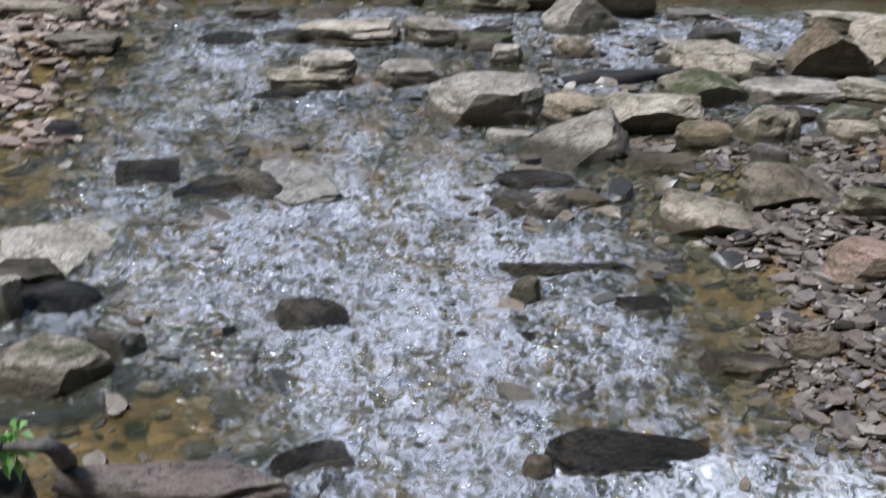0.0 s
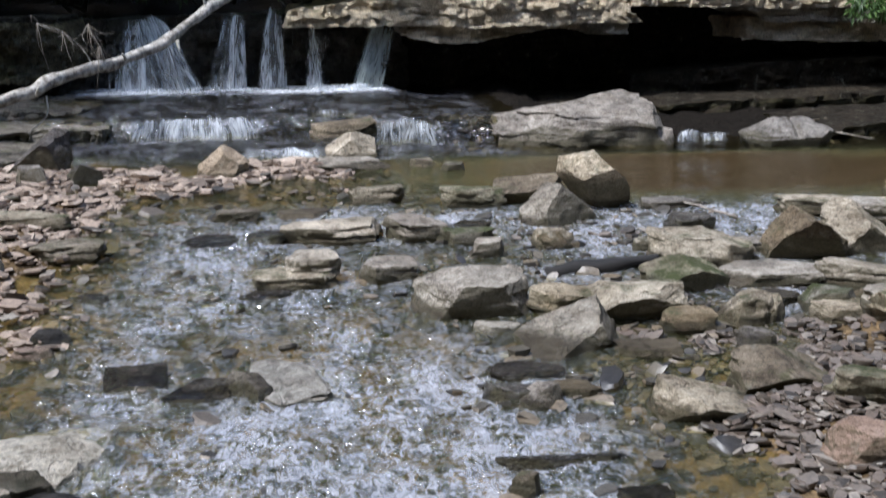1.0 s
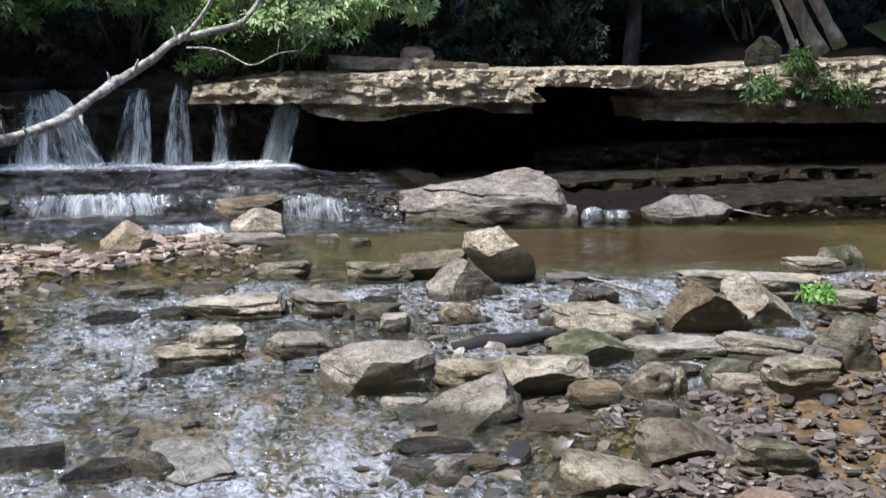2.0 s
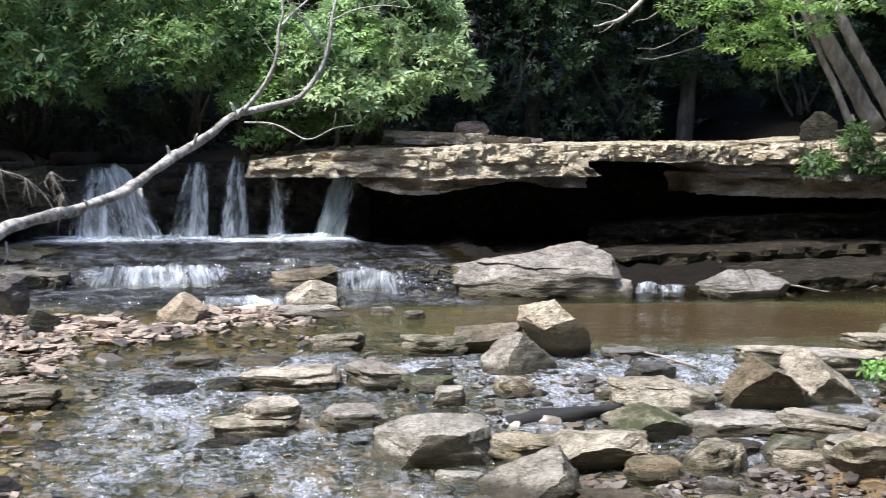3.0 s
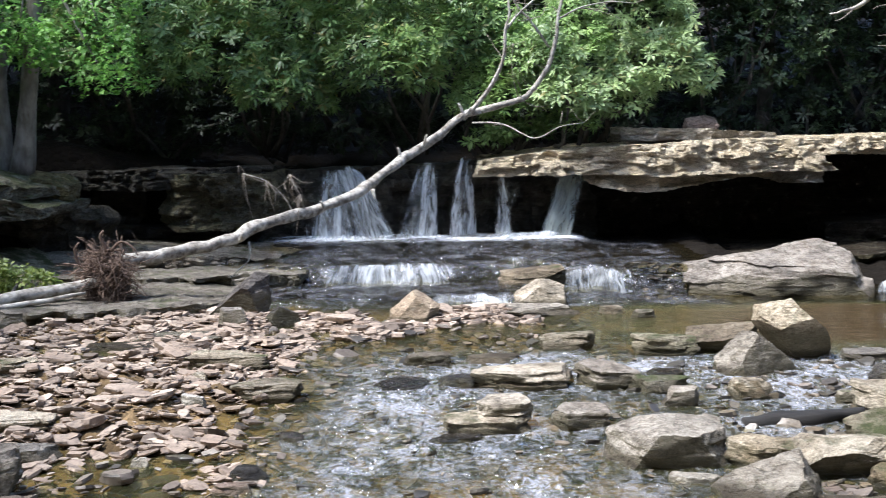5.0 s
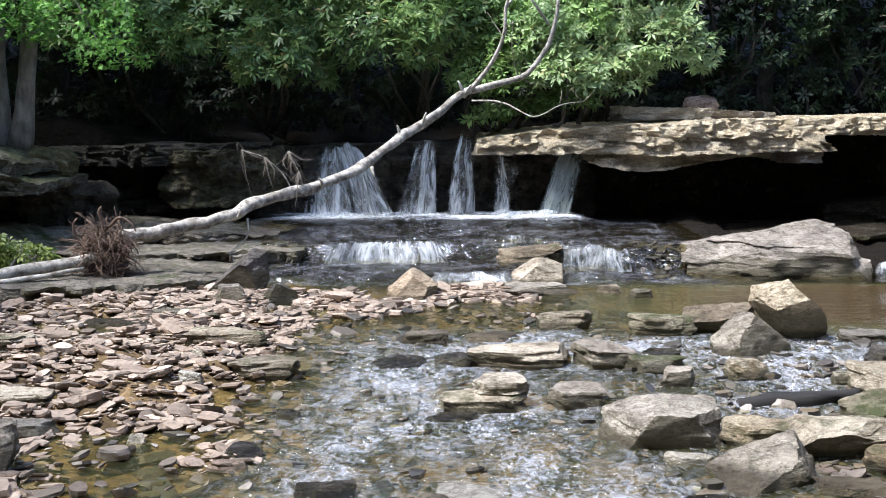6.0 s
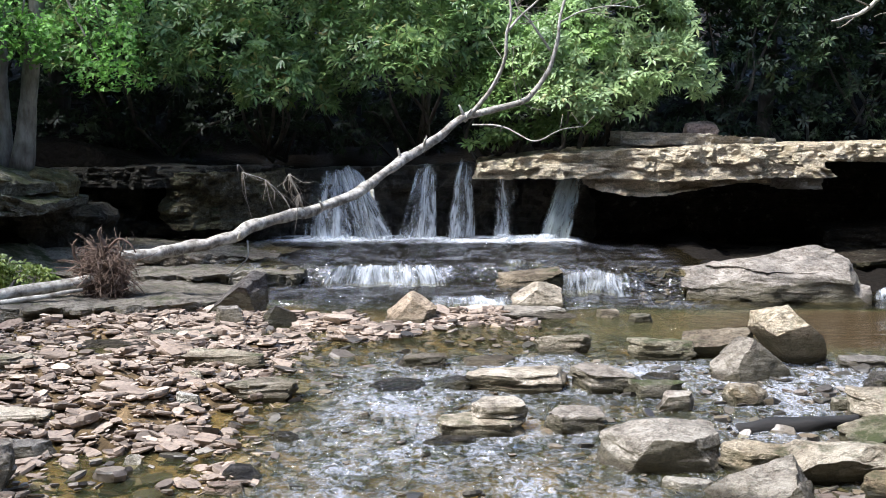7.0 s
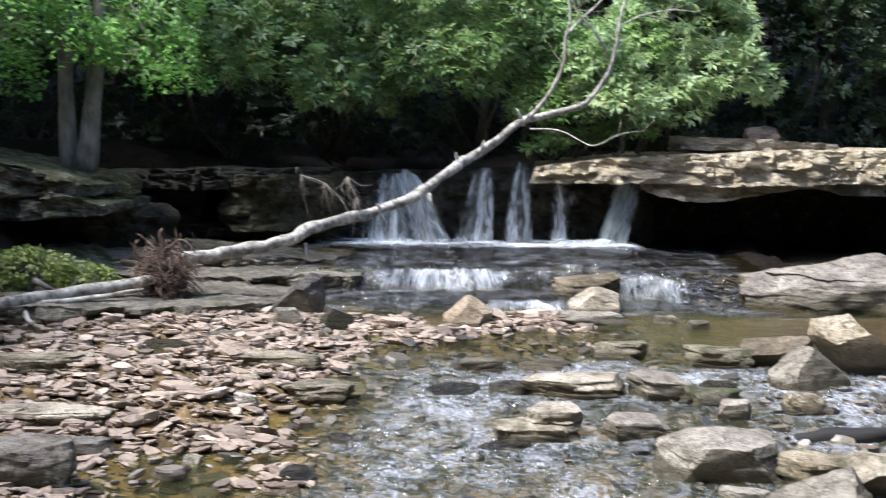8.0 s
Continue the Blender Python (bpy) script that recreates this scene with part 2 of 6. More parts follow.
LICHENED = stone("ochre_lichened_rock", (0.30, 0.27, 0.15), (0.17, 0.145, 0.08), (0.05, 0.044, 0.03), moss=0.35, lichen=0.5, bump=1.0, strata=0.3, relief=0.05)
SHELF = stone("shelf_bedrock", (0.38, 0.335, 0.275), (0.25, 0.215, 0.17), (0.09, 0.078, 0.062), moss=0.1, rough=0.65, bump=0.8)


def pebble_paint(name, stops, rough):
    m, n, l = nodes_of(name)
    bs = n["Principled BSDF"]
    geo, info = n.new("ShaderNodeNewGeometry"), n.new("ShaderNodeObjectInfo")
    rnd = math_node(n, l, "FRACT", math_node(n, l, "ADD", geo.outputs["Random Per Island"], info.outputs["Random"]))
    c = ramp(n, stops)
    l.new(rnd, c.inputs[0])
    t = tex(n, l, geo.outputs["Position"], 30, 5, 0.65)
    g = ramp(n, [(0.32, (0.42, 0.4, 0.37)), (0.5, (0.95, 0.94, 0.92)), (0.7, (1.3, 1.28, 1.25))])
    l.new(t.outputs[0], g.inputs[0])
    l.new(mixed(n, l, 0.85, c.outputs[0], g.outputs[0], "MULTIPLY"), bs.inputs["Base Color"])
    bs.inputs["Roughness"].default_value = rough
    bm = n.new("ShaderNodeBump")
    bm.inputs["Strength"].default_value, bm.inputs["Distance"].default_value = 0.5, 0.01
    l.new(t.outputs[0], bm.inputs["Height"])
    l.new(bm.outputs[0], bs.inputs["Normal"])
    return m


PEBBLE = pebble_paint("bar_gravel", [(0.0, (0.095, 0.072, 0.055)), (0.15, (0.191, 0.145, 0.112)), (0.4, (0.281, 0.22, 0.171)), (0.6, (0.233, 0.172, 0.129)), (0.88, (0.329, 0.26, 0.204)), (1.0, (0.456, 0.375, 0.301))], 0.8)
DAMP = pebble_paint("damp_bank_gravel", [(0.0, (0.035, 0.03, 0.025)), (0.25, (0.085, 0.07, 0.056)), (0.5, (0.14, 0.113, 0.09)), (0.7, (0.12, 0.09, 0.07)), (0.92, (0.19, 0.16, 0.13)), (1.0, (0.26, 0.23, 0.19))], 0.5)
WETSTONE = pebble_paint("wet_riffle_stone", [(0.0, (0.025, 0.022, 0.020)), (0.4, (0.062, 0.055, 0.044)), (0.7, (0.112, 0.094, 0.066)), (0.9, (0.163, 0.125, 0.081)), (1.0, (0.200, 0.169, 0.131))], 0.38)


def ground_paint():
    m, n, l = nodes_of("streambed_and_forest_floor")
    bs = n["Principled BSDF"]
    geo = n.new("ShaderNodeNewGeometry")
    pos = geo.outputs["Position"]
    vo = n.new("ShaderNodeTexVoronoi")
    vo.inputs["Scale"].default_value = 14
    l.new(pos, vo.inputs["Vector"])
    big, fine = tex(n, l, pos, 1.3, 5, 0.6), tex(n, l, pos, 22, 5, 0.65)
    c = ramp(n, [(0.3, (0.08, 0.056, 0.03)), (0.5, (0.17, 0.12, 0.066)), (0.7, (0.28, 0.195, 0.105))])
    l.new(big.outputs[0], c.inputs[0])
    sep = n.new("ShaderNodeSeparateColor")
    l.new(vo.outputs["Color"], sep.inputs[0])
    v = ramp(n, [(0.0, (0.45, 0.43, 0.4)), (1.0, (1.35, 1.3, 1.25))])
    l.new(sep.outputs[0], v.inputs[0])
    col = mixed(n, l, 0.8, c.outputs[0], v.outputs[0], "MULTIPLY")
    f = ramp(n, [(0.3, (0.6, 0.6, 0.6)), (0.7, (1.1, 1.1, 1.1))])
    l.new(fine.outputs[0], f.inputs[0])
    col = mixed(n, l, 0.8, col, f.outputs[0], "MULTIPLY")
    # leaf litter, painted near black to stand in for shade under the trees
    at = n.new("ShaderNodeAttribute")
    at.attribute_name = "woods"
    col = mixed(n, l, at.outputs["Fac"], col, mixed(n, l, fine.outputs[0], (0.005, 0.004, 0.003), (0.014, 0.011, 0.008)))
    l.new(col, bs.inputs["Base Color"])
    bs.inputs["Roughness"].default_value, bs.inputs["Specular IOR Level"].default_value = 0.9, 0.08
    bm = n.new("ShaderNodeBump")
    bm.inputs["Strength"].default_value, bm.inputs["Distance"].default_value = 0.8, 0.03
    l.new(math_node(n, l, "SUBTRACT", fine.outputs[0], vo.outputs["Distance"]), bm.inputs["Height"])
    l.new(bm.outputs[0], bs.inputs["Normal"])
    return m


GROUND = ground_paint()


def water_paint(name, murk, thick, ripple, foam_glints=True):
    """Shallow clear stream water: tinted see-through body, mirror gloss, foam and painted sky glints where it rushes.
    """
    m, n, l = nodes_of(name)
    out = n["Material Output"]
    n.remove(n["Principled BSDF"])
    geo = n.new("ShaderNodeNewGeometry")
    pos = geo.outputs["Position"]
    at = n.new("ShaderNodeAttribute")
    at.attribute_name = "rush"
    rush = at.outputs["Fac"]
    a = tex(n, l, pos, 13, 4, 0.6, (0.6, 1, 1))
    a.inputs["Distortion"].default_value = 0.6
    b = tex(n, l, pos, 42, 3, 0.6, (0.7, 1, 1))
    h = math_node(n, l, "ADD", math_node(n, l, "MULTIPLY", a.outputs[0], 1.0), math_node(n, l, "MULTIPLY", b.outputs[0], 0.3))
    amp = math_node(n, l, "ADD", math_node(n, l, "MULTIPLY", math_node(n, l, "POWER", math_node(n, l, "MAXIMUM", rush, 0.0), 0.5), 0.8), ripple)
    bm = n.new("ShaderNodeBump")
    bm.inputs["Distance"].default_value = 0.06
    l.new(amp, bm.inputs["Strength"])
    l.new(h, bm.inputs["Height"])
    tr = n.new("ShaderNodeBsdfTransparent")
    tr.inputs[0].default_value = (0.89, 0.85, 0.64, 1)
    df = n.new("ShaderNodeBsdfDiffuse")
    gl = n.new("ShaderNodeBsdfGlossy")
    gl.inputs["Roughness"].default_value = 0.05
    l.new(bm.outputs[0], gl.inputs["Normal"])
    fr = n.new("ShaderNodeFresnel")
    fr.inputs[0].default_value = 1.33
    l.new(bm.outputs[0], fr.inputs["Normal"])
    body = n.new("ShaderNodeMixShader")
    dp = n.new("ShaderNodeAttribute")
    dp.attribute_name = "deep"
    murky = math_node(n, l, "ADD", math_node(n, l, "MULTIPLY", rush, 0.06), math_node(n, l, "MULTIPLY", dp.outputs["Fac"], 0.85))
    l.new(math_node(n, l, "ADD", murky, thick, True), body.inputs[0])
    l.new(mixed(n, l, dp.outputs["Fac"], murk, (0.055, 0.037, 0.018)), df.inputs[0])
    l.new(tr.outputs[0], body.inputs[1])
    l.new(df.outputs[0], body.inputs[2])
    wet = n.new("ShaderNodeMixShader")
    br = tex(n, l, pos, 17, 6, 0.72, (1.0, 0.6, 1))
    br.inputs["Distortion"].default_value = 1.0
    brr = ramp(n, [(0.40, (0, 0, 0)), (0.62, (1, 1, 1))])
    l.new(br.outputs[0], brr.inputs[0])
    broken = math_node(n, l, "MULTIPLY", math_node(n, l, "MULTIPLY", brr.outputs[0], 0.22), math_node(n, l, "MINIMUM", math_node(n, l, "MULTIPLY", rush, 1.3), 1.0))
    l.new(math_node(n, l, "ADD", fr.outputs[0], broken, True), wet.inputs[0])
    l.new(math_node(n, l, "ADD", math_node(n, l, "MULTIPLY", rush, 0.06), 0.04, True), gl.inputs["Roughness"])
    l.new(body.outputs[0], wet.inputs[1])
    l.new(gl.outputs[0], wet.inputs[2])
    last = wet
    if foam_glints:
        fo = tex(n, l, pos, 34, 5, 0.66, (0.75, 0.5, 1))
        fo.inputs["Distortion"].default_value = 1.2
        fl = tex(n, l, pos, 4.0, 4, 0.65, (1, 0.7, 1))
        fsum = math_node(n, l, "ADD", math_node(n, l, "MULTIPLY", fo.outputs[0], 0.7), math_node(n, l, "MULTIPLY", fl.outputs[0], 0.36))
        k = math_node(n, l, "ADD", fsum, math_node(n, l, "MULTIPLY", rush, 0.13))
        fr2 = ramp(n, [(0.575, (0, 0, 0)), (0.65, (0.28, 0.28, 0.28)), (0.74, (0.46, 0.46, 0.46)), (0.86, (0.88, 0.88, 0.88))])
        l.new(k, fr2.inputs[0])
        wh = n.new("ShaderNodeBsdfDiffuse")
        # Lavender-grey streaks paint sky reflections into the foam; churned water goes white
        churn = math_node(n, l, "MULTIPLY", math_node(n, l, "SUBTRACT", rush, 0.85), 2.0, True)
        l.new(mixed(n, l, churn, (0.49, 0.495, 0.54), (0.9, 0.92, 0.94)), wh.inputs[0])
        last = n.new("ShaderNodeMixShader")
        l.new(math_node(n, l, "MULTIPLY", fr2.outputs[0], math_node(n, l, "MULTIPLY", rush, 1.35, True)), last.inputs[0])
        l.new(wet.outputs[0], last.inputs[1])
        l.new(wh.outputs[0], last.inputs[2])
    l.new(last.outputs[0], out.inputs[0])
    return m


STREAM = water_paint("stream_water", (0.125, 0.13, 0.06), 0.12, 0.26)


def fall_paint(name, white, through_white, most):
    m, n, l = nodes_of(name)
    out = n["Material Output"]
    n.remove(n["Principled BSDF"])
    flow = n.new("ShaderNodeAttribute")
    flow.attribute_name = "flow"
    s = tex(n, l, flow.outputs["Vector"], 1.0, 5, 0.6, (17, 9, 3.0))
    s.inputs["Distortion"].default_value = 1.1
    s2 = tex(n, l, flow.outputs["Vector"], 1.0, 3, 0.6, (6, 9, 1.7))
    s2.inputs["Distortion"].default_value = 0.9
    at = n.new("ShaderNodeAttribute")
    at.attribute_name = "rush"
    k = math_node(n, l, "ADD", math_node(n, l, "SUBTRACT", math_node(n, l, "ADD", math_node(n, l, "MULTIPLY", s.outputs[0], 1.05), s2.outputs[0]), 0.56), math_node(n, l, "MULTIPLY", at.outputs["Fac"], 0.3))
    r = ramp(n, [(0.48, (0, 0, 0)), (0.66, (0.22, 0.22, 0.22)), (0.84, (most * 0.7,) * 3), (1.0, (most,) * 3)])
    l.new(k, r.inputs[0])
    tr, df = n.new("ShaderNodeBsdfTransparent"), n.new("ShaderNodeBsdfDiffuse")
    df.inputs[0].default_value = (*white, 1)
    tl = n.new("ShaderNodeBsdfTranslucent")
    tl.inputs[0].default_value = (*through_white, 1)
    mx0 = n.new("ShaderNodeMixShader")
    mx0.inputs[0].default_value = 0.35
    l.new(df.outputs[0], mx0.inputs[1])
    l.new(tl.outputs[0], mx0.inputs[2])
    mx = n.new("ShaderNodeMixShader")
    l.new(r.outputs[0], mx.inputs[0])
    l.new(tr.outputs[0], mx.inputs[1])
    l.new(mx0.outputs[0], mx.inputs[2])
    l.new(mx.outputs[0], out.inputs[0])
    return m


FALL = fall_paint("falling_water", (0.86, 0.89, 0.9), (0.72, 0.75, 0.77), 0.84)
SPOUT = fall_paint("smooth_spout_water", (0.34, 0.38, 0.37), (0.3, 0.34, 0.33), 0.75)
CASCADE = fall_paint("white_cascade_water", (0.82, 0.85, 0.87), (0.7, 0.74, 0.76), 0.85)


def leaf_paint(name, stops, gloss=0.35, glow=0.25):
    m, n, l = nodes_of(name)
    bs = n["Principled BSDF"]
    geo = n.new("ShaderNodeNewGeometry")
    c = ramp(n, stops)
    l.new(geo.outputs["Random Per Island"], c.inputs[0])
    t = tex(n, l, geo.outputs["Position"], 1.6, 3, 0.5)
    g = ramp(n, [(0.35, (0.6, 0.65, 0.6)), (0.65, (1.25, 1.2, 1.1))])
    l.new(t.outputs[0], g.inputs[0])
    col = mixed(n, l, 1.0, c.outputs[0], g.outputs[0], "MULTIPLY")
    l.new(col, bs.inputs["Base Color"])
    bs.inputs["Roughness"].default_value = gloss
    tl = n.new("ShaderNodeBsdfTranslucent")
    l.new(col, tl.inputs[0])
    mx = n.new("ShaderNodeMixShader")
    mx.inputs[0].default_value = glow
    l.new(bs.outputs[0], mx.inputs[1])
    l.new(tl.outputs[0], mx.inputs[2])
    l.new(mx.outputs[0], n["Material Output"].inputs[0])
    return m


RHODO = leaf_paint("rhododendron_leaf", [(0, (0.115, 0.201, 0.069)), (0.5, (0.207, 0.333, 0.115)), (0.93, (0.310, 0.425, 0.167)), (1, (0.391, 0.333, 0.115))], 0.4, 0.4)
OLIVE = leaf_paint("pale_rhododendron_leaf", [(0, (0.190, 0.280, 0.123)), (0.5, (0.302, 0.414, 0.190)), (0.95, (0.392, 0.504, 0.258)), (1, (0.381, 0.336, 0.157))], 0.4, 0.4)
FRESH = leaf_paint("fresh_green_leaf", [(0, (0.129, 0.273, 0.051)), (0.6, (0.213, 0.431, 0.098)), (1, (0.299, 0.552, 0.138))], 0.5, 0.45)
NEEDLE = leaf_paint("hemlock_needles", [(0, (0.14, 0.23, 0.06)), (0.6, (0.23, 0.36, 0.10)), (1, (0.32, 0.46, 0.15))], 0.55, 0.45)
# Darker copy of RHODO, with the shade behind the ledge put in its colour
RHODO_SHADE = leaf_paint("rhododendron_leaf_with_shade", [(0, (0.028, 0.056, 0.022)), (0.6, (0.053, 0.093, 0.037)), (1, (0.081, 0.124, 0.053))], 0.45, 0.3)
SAPLING = leaf_paint("sapling_leaf", [(0, (0.156, 0.264, 0.078)), (0.6, (0.240, 0.372, 0.126)), (1, (0.336, 0.480, 0.180))], 0.5, 0.45)
# Leaf colour darkened to stand in for the deep wood's shade
SHADE_LEAF = leaf_paint("leaf_with_wood_shade", [(0, (0.013, 0.026, 0.010)), (0.6, (0.026, 0.046, 0.017)), (1, (0.043, 0.071, 0.026))], 0.5, 0.2)
HERB = leaf_paint("bank_herb_leaf", [(0, (0.08, 0.12, 0.02)), (0.6, (0.15, 0.21, 0.04)), (1, (0.26, 0.30, 0.08))], 0.5, 0.35)
FERN = leaf_paint("low_plant_leaf", [(0, (0.035, 0.07, 0.015)), (0.6, (0.07, 0.13, 0.03)), (1, (0.12, 0.20, 0.05))], 0.5, 0.3)


def bark(name, light, dark, scale=14, stretch=(1, 1, 0.35)):
    m, n, l = nodes_of(name)
    bs = n["Principled BSDF"]
    geo = n.new("ShaderNodeNewGeometry")
    t = tex(n, l, geo.outputs["Position"], scale, 6, 0.65, stretch)
    t2 = tex(n, l, geo.outputs["Position"], 3.5, 3, 0.6)
    c = ramp(n, [(0.35, dark), (0.62, light)])
    l.new(t.outputs[0], c.inputs[0])
    g = ramp(n, [(0.35, (0.6, 0.58, 0.55)), (0.6, (1.1, 1.1, 1.08))])
    l.new(t2.outputs[0], g.inputs[0])
    l.new(mixed(n, l, 0.9, c.outputs[0], g.outputs[0], "MULTIPLY"), bs.inputs["Base Color"])
    bs.inputs["Roughness"].default_value = 0.85
    bm = n.new("ShaderNodeBump")
    bm.inputs["Strength"].default_value, bm.inputs["Distance"].default_value = 0.7, 0.015
    l.new(t.outputs[0], bm.inputs["Height"])
    l.new(bm.outputs[0], bs.inputs["Normal"])
    return m


BIRCH = bark("pale_fallen_bark", (0.50, 0.47, 0.42), (0.12, 0.10, 0.08), 15, (1, 1, 1))
LIMB = bark("weathered_limb_bark", (0.55, 0.52, 0.46), (0.2, 0.175, 0.14), 18, (1, 1, 1))
GREYBARK = bark("grey_tree_bark", (0.30, 0.28, 0.25), (0.14, 0.12, 0.10), 12)
DARKBARK = bark("dark_tree_bark", (0.13, 0.115, 0.10), (0.05, 0.043, 0.036), 12)
ROOT = bark("tangled_root", (0.20, 0.135, 0.10), (0.06, 0.038, 0.028), 20)
TWIG = bark("bare_twig", (0.33, 0.29, 0.24), (0.15, 0.12, 0.10), 18)
WETLOG = bark("wet_black_log", (0.02, 0.017, 0.015), (0.006, 0.0055, 0.005), 12, (0.3, 1, 1))


# ---- the lie of the land ----
def level(x, y):
    """Water level: the stream falls towards the near side; two low steps under the falls."""
    z = np.clip((y - 7.5) * 0.06, -0.4, 0)
    wob = 0.18 * vnoise(flat(x, y), 1.3, 5).reshape(np.shape(x)) + 0.07 * vnoise(flat(x, y), 5, 6).reshape(np.shape(x))
    left = 1 - smooth(1.0, 1.5, x)
    a = smooth(12.4, 12.7, y + wob) * 0.17 + smooth(11.0, 11.25, y + wob) * 0.05 + smooth(13, 14.6, y) * 0.1
    b = smooth(11.7, 12.15, y + wob) * 0.22
    return z + left * a + (1 - left) * b * (1 - smooth(2.4, 3.0, x))


def bed(x, y):
    """Ground height: streambed, gravel bars, banks, cave floor, shelf above the falls, hillside."""
    p = flat(x, y)
    sh = np.shape(x)
    n1, n2, n3 = (vnoise(p, s, k).reshape(sh) for s, k in ((0.8, 11), (2.6, 12), (7, 13)))
    lv = level(x, y)
    z = lv - 0.10 + 0.03 * n2 + 0.02 * n3
    # the riffle runs over a shoal of rubble
    shoal = np.exp(-np.abs((x - 1.85) / 1.0) ** 3 - np.abs((y - 6.4) / 1.9) ** 4)
    z = z + shoal * (0.06 + 0.02 * n3)
    # shallows beside the bar
    z = z + 0.055 * smooth(-0.7, -1.3, x + 0.3 * n1) * smooth(4.6, 5.2, y) * smooth(9.0, 8.0, y)
    # pool is deeper
    z = z - 0.42 * np.exp(-(((x - 3.6) / 2.4) ** 2 + ((y - 9.9) / 1.35) ** 2) ** 1.5)
    # rocky steps
    z = np.where(y > 10.9, np.maximum(z, lv - 0.05 + 0.03 * n3), z)
    # gravel bar on the left
    edge = np.interp(y, [3.0, 4.5, 5.4, 6.0, 6.6, 7.2, 7.6, 8.2, 9.0, 9.5, 9.9, 10.4, 10.9], [-1.9, -2.0, -2.1, -2.25, -1.85, -1.8, -1.7, -1.35, -1.05, -0.35, 0.7, 0.95, 0.8])
    bar = smooth(0.35, -0.45, x - edge - 0.25 * n1 - 0.1 * n2) * smooth(11.0, 10.4, y) * smooth(4.4, 5.2, y)
    z = z + bar * (0.095 + 0.045 * n2 + 0.025 * n3)
    # small patches of shingle that stand clear of the shallows
    for px, py, rx, ry, up in ((-1.6, 7.22, 0.38, 0.13, 0.075), (-1.75, 6.33, 0.42, 0.16, 0.075), (-0.95, 6.75, 0.25, 0.1, 0.05), (0.35, 9.3, 0.5, 0.2, 0.09), (-1.3, 5.75, 0.3, 0.14, 0.06)):
        z = z + up * np.exp(-((x - px) / rx) ** 2 - ((y - py) / ry) ** 2)
    # gravel on the right bank
    edge2 = np.interp(y, [2.5, 3.5, 4.5, 5.5, 6.5, 7.5, 8.5, 9.5], [1.7, 1.5, 1.75, 2.7, 3.6, 4.1, 4.8, 5.6])
    bar2 = smooth(-0.35, 0.4, x - edge2 + 0.2 * n1) * smooth(9.6, 8.6, y)
    z = z + bar2 * (0.14 + 0.03 * n2 + 0.02 * n3)
    # banks left and right
    z = z + smooth(-4.2, -6.5, x) * (1.0 + 0.2 * n1) * smooth(2.0, 6, y) + smooth(5.6, 8.5, x) * smooth(11.5, 8.5, y) * (1.0 + 0.2 * n1)
    # near bank
    z = np.where(y < 2.55, np.maximum(z, -0.3 + smooth(2.55, 1.2, y) * 0.3), z)
    # dry floor below the overhang
    z = z + smooth(1.9, 2.9, x) * smooth(11.55, 12.4, y + 0.2 * n1) * (0.07 + 0.04 * n2 + 0.02 * n3 + 0.035 * (y - 12))
    # shelf above the falls and the hillside behind
    rim = np.interp(x, [-6, -3, 0, 1, 8], [14.6, 14.9, 15.6, 16.1, 16.1])
    up = smooth(0.0, 0.25, y - rim)
    hill = 1.12 + 0.1 * n2 + np.clip(y - 18, 0, 60) * 0.16 + smooth(-3, -6, x) * 0.4 + 0.15 * n1 * smooth(16.5, 19, y) + smooth(7.2, 8.6, x) * 0.5
    chan = np.exp(-((x + 1.2) / 1.3) ** 2) * smooth(22, 17, y)
    hill = hill - 0.06 * chan
    return np.where(y > rim, z + (hill - z) * up, z)


gx = np.concatenate([np.linspace(-300, -12, 14), np.arange(-11, -4, 0.25), np.arange(-4, 5.5, 0.055), np.arange(5.6, 12, 0.25), np.linspace(13, 300, 14)])
gy = np.concatenate([np.linspace(-300, -2, 12), np.arange(-1, 2.4, 0.2), np.arange(2.4, 12.8, 0.055), np.arange(12.9, 18, 0.1), np.arange(18.3, 36, 0.5), np.linspace(38, 400, 14)])
X, Y = np.meshgrid(gx, gy, indexing="ij")
Z = bed(X, Y)
nx, ny = X.shape
idx = np.arange(nx * ny).reshape(nx, ny)
quads = np.stack([idx[:-1, :-1], idx[1:, :-1], idx[1:, 1:], idx[:-1, 1:]], -1).reshape(-1, 4)
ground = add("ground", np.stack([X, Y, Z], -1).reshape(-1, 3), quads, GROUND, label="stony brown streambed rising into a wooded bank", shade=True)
tagged(ground, category="ground", kind="structure")
# Mask of the near-black floor: shade painted under trees and overhang, wet steps too
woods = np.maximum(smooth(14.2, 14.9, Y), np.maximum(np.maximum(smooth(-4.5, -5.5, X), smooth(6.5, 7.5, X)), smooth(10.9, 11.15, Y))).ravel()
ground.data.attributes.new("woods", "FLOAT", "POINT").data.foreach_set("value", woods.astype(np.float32))


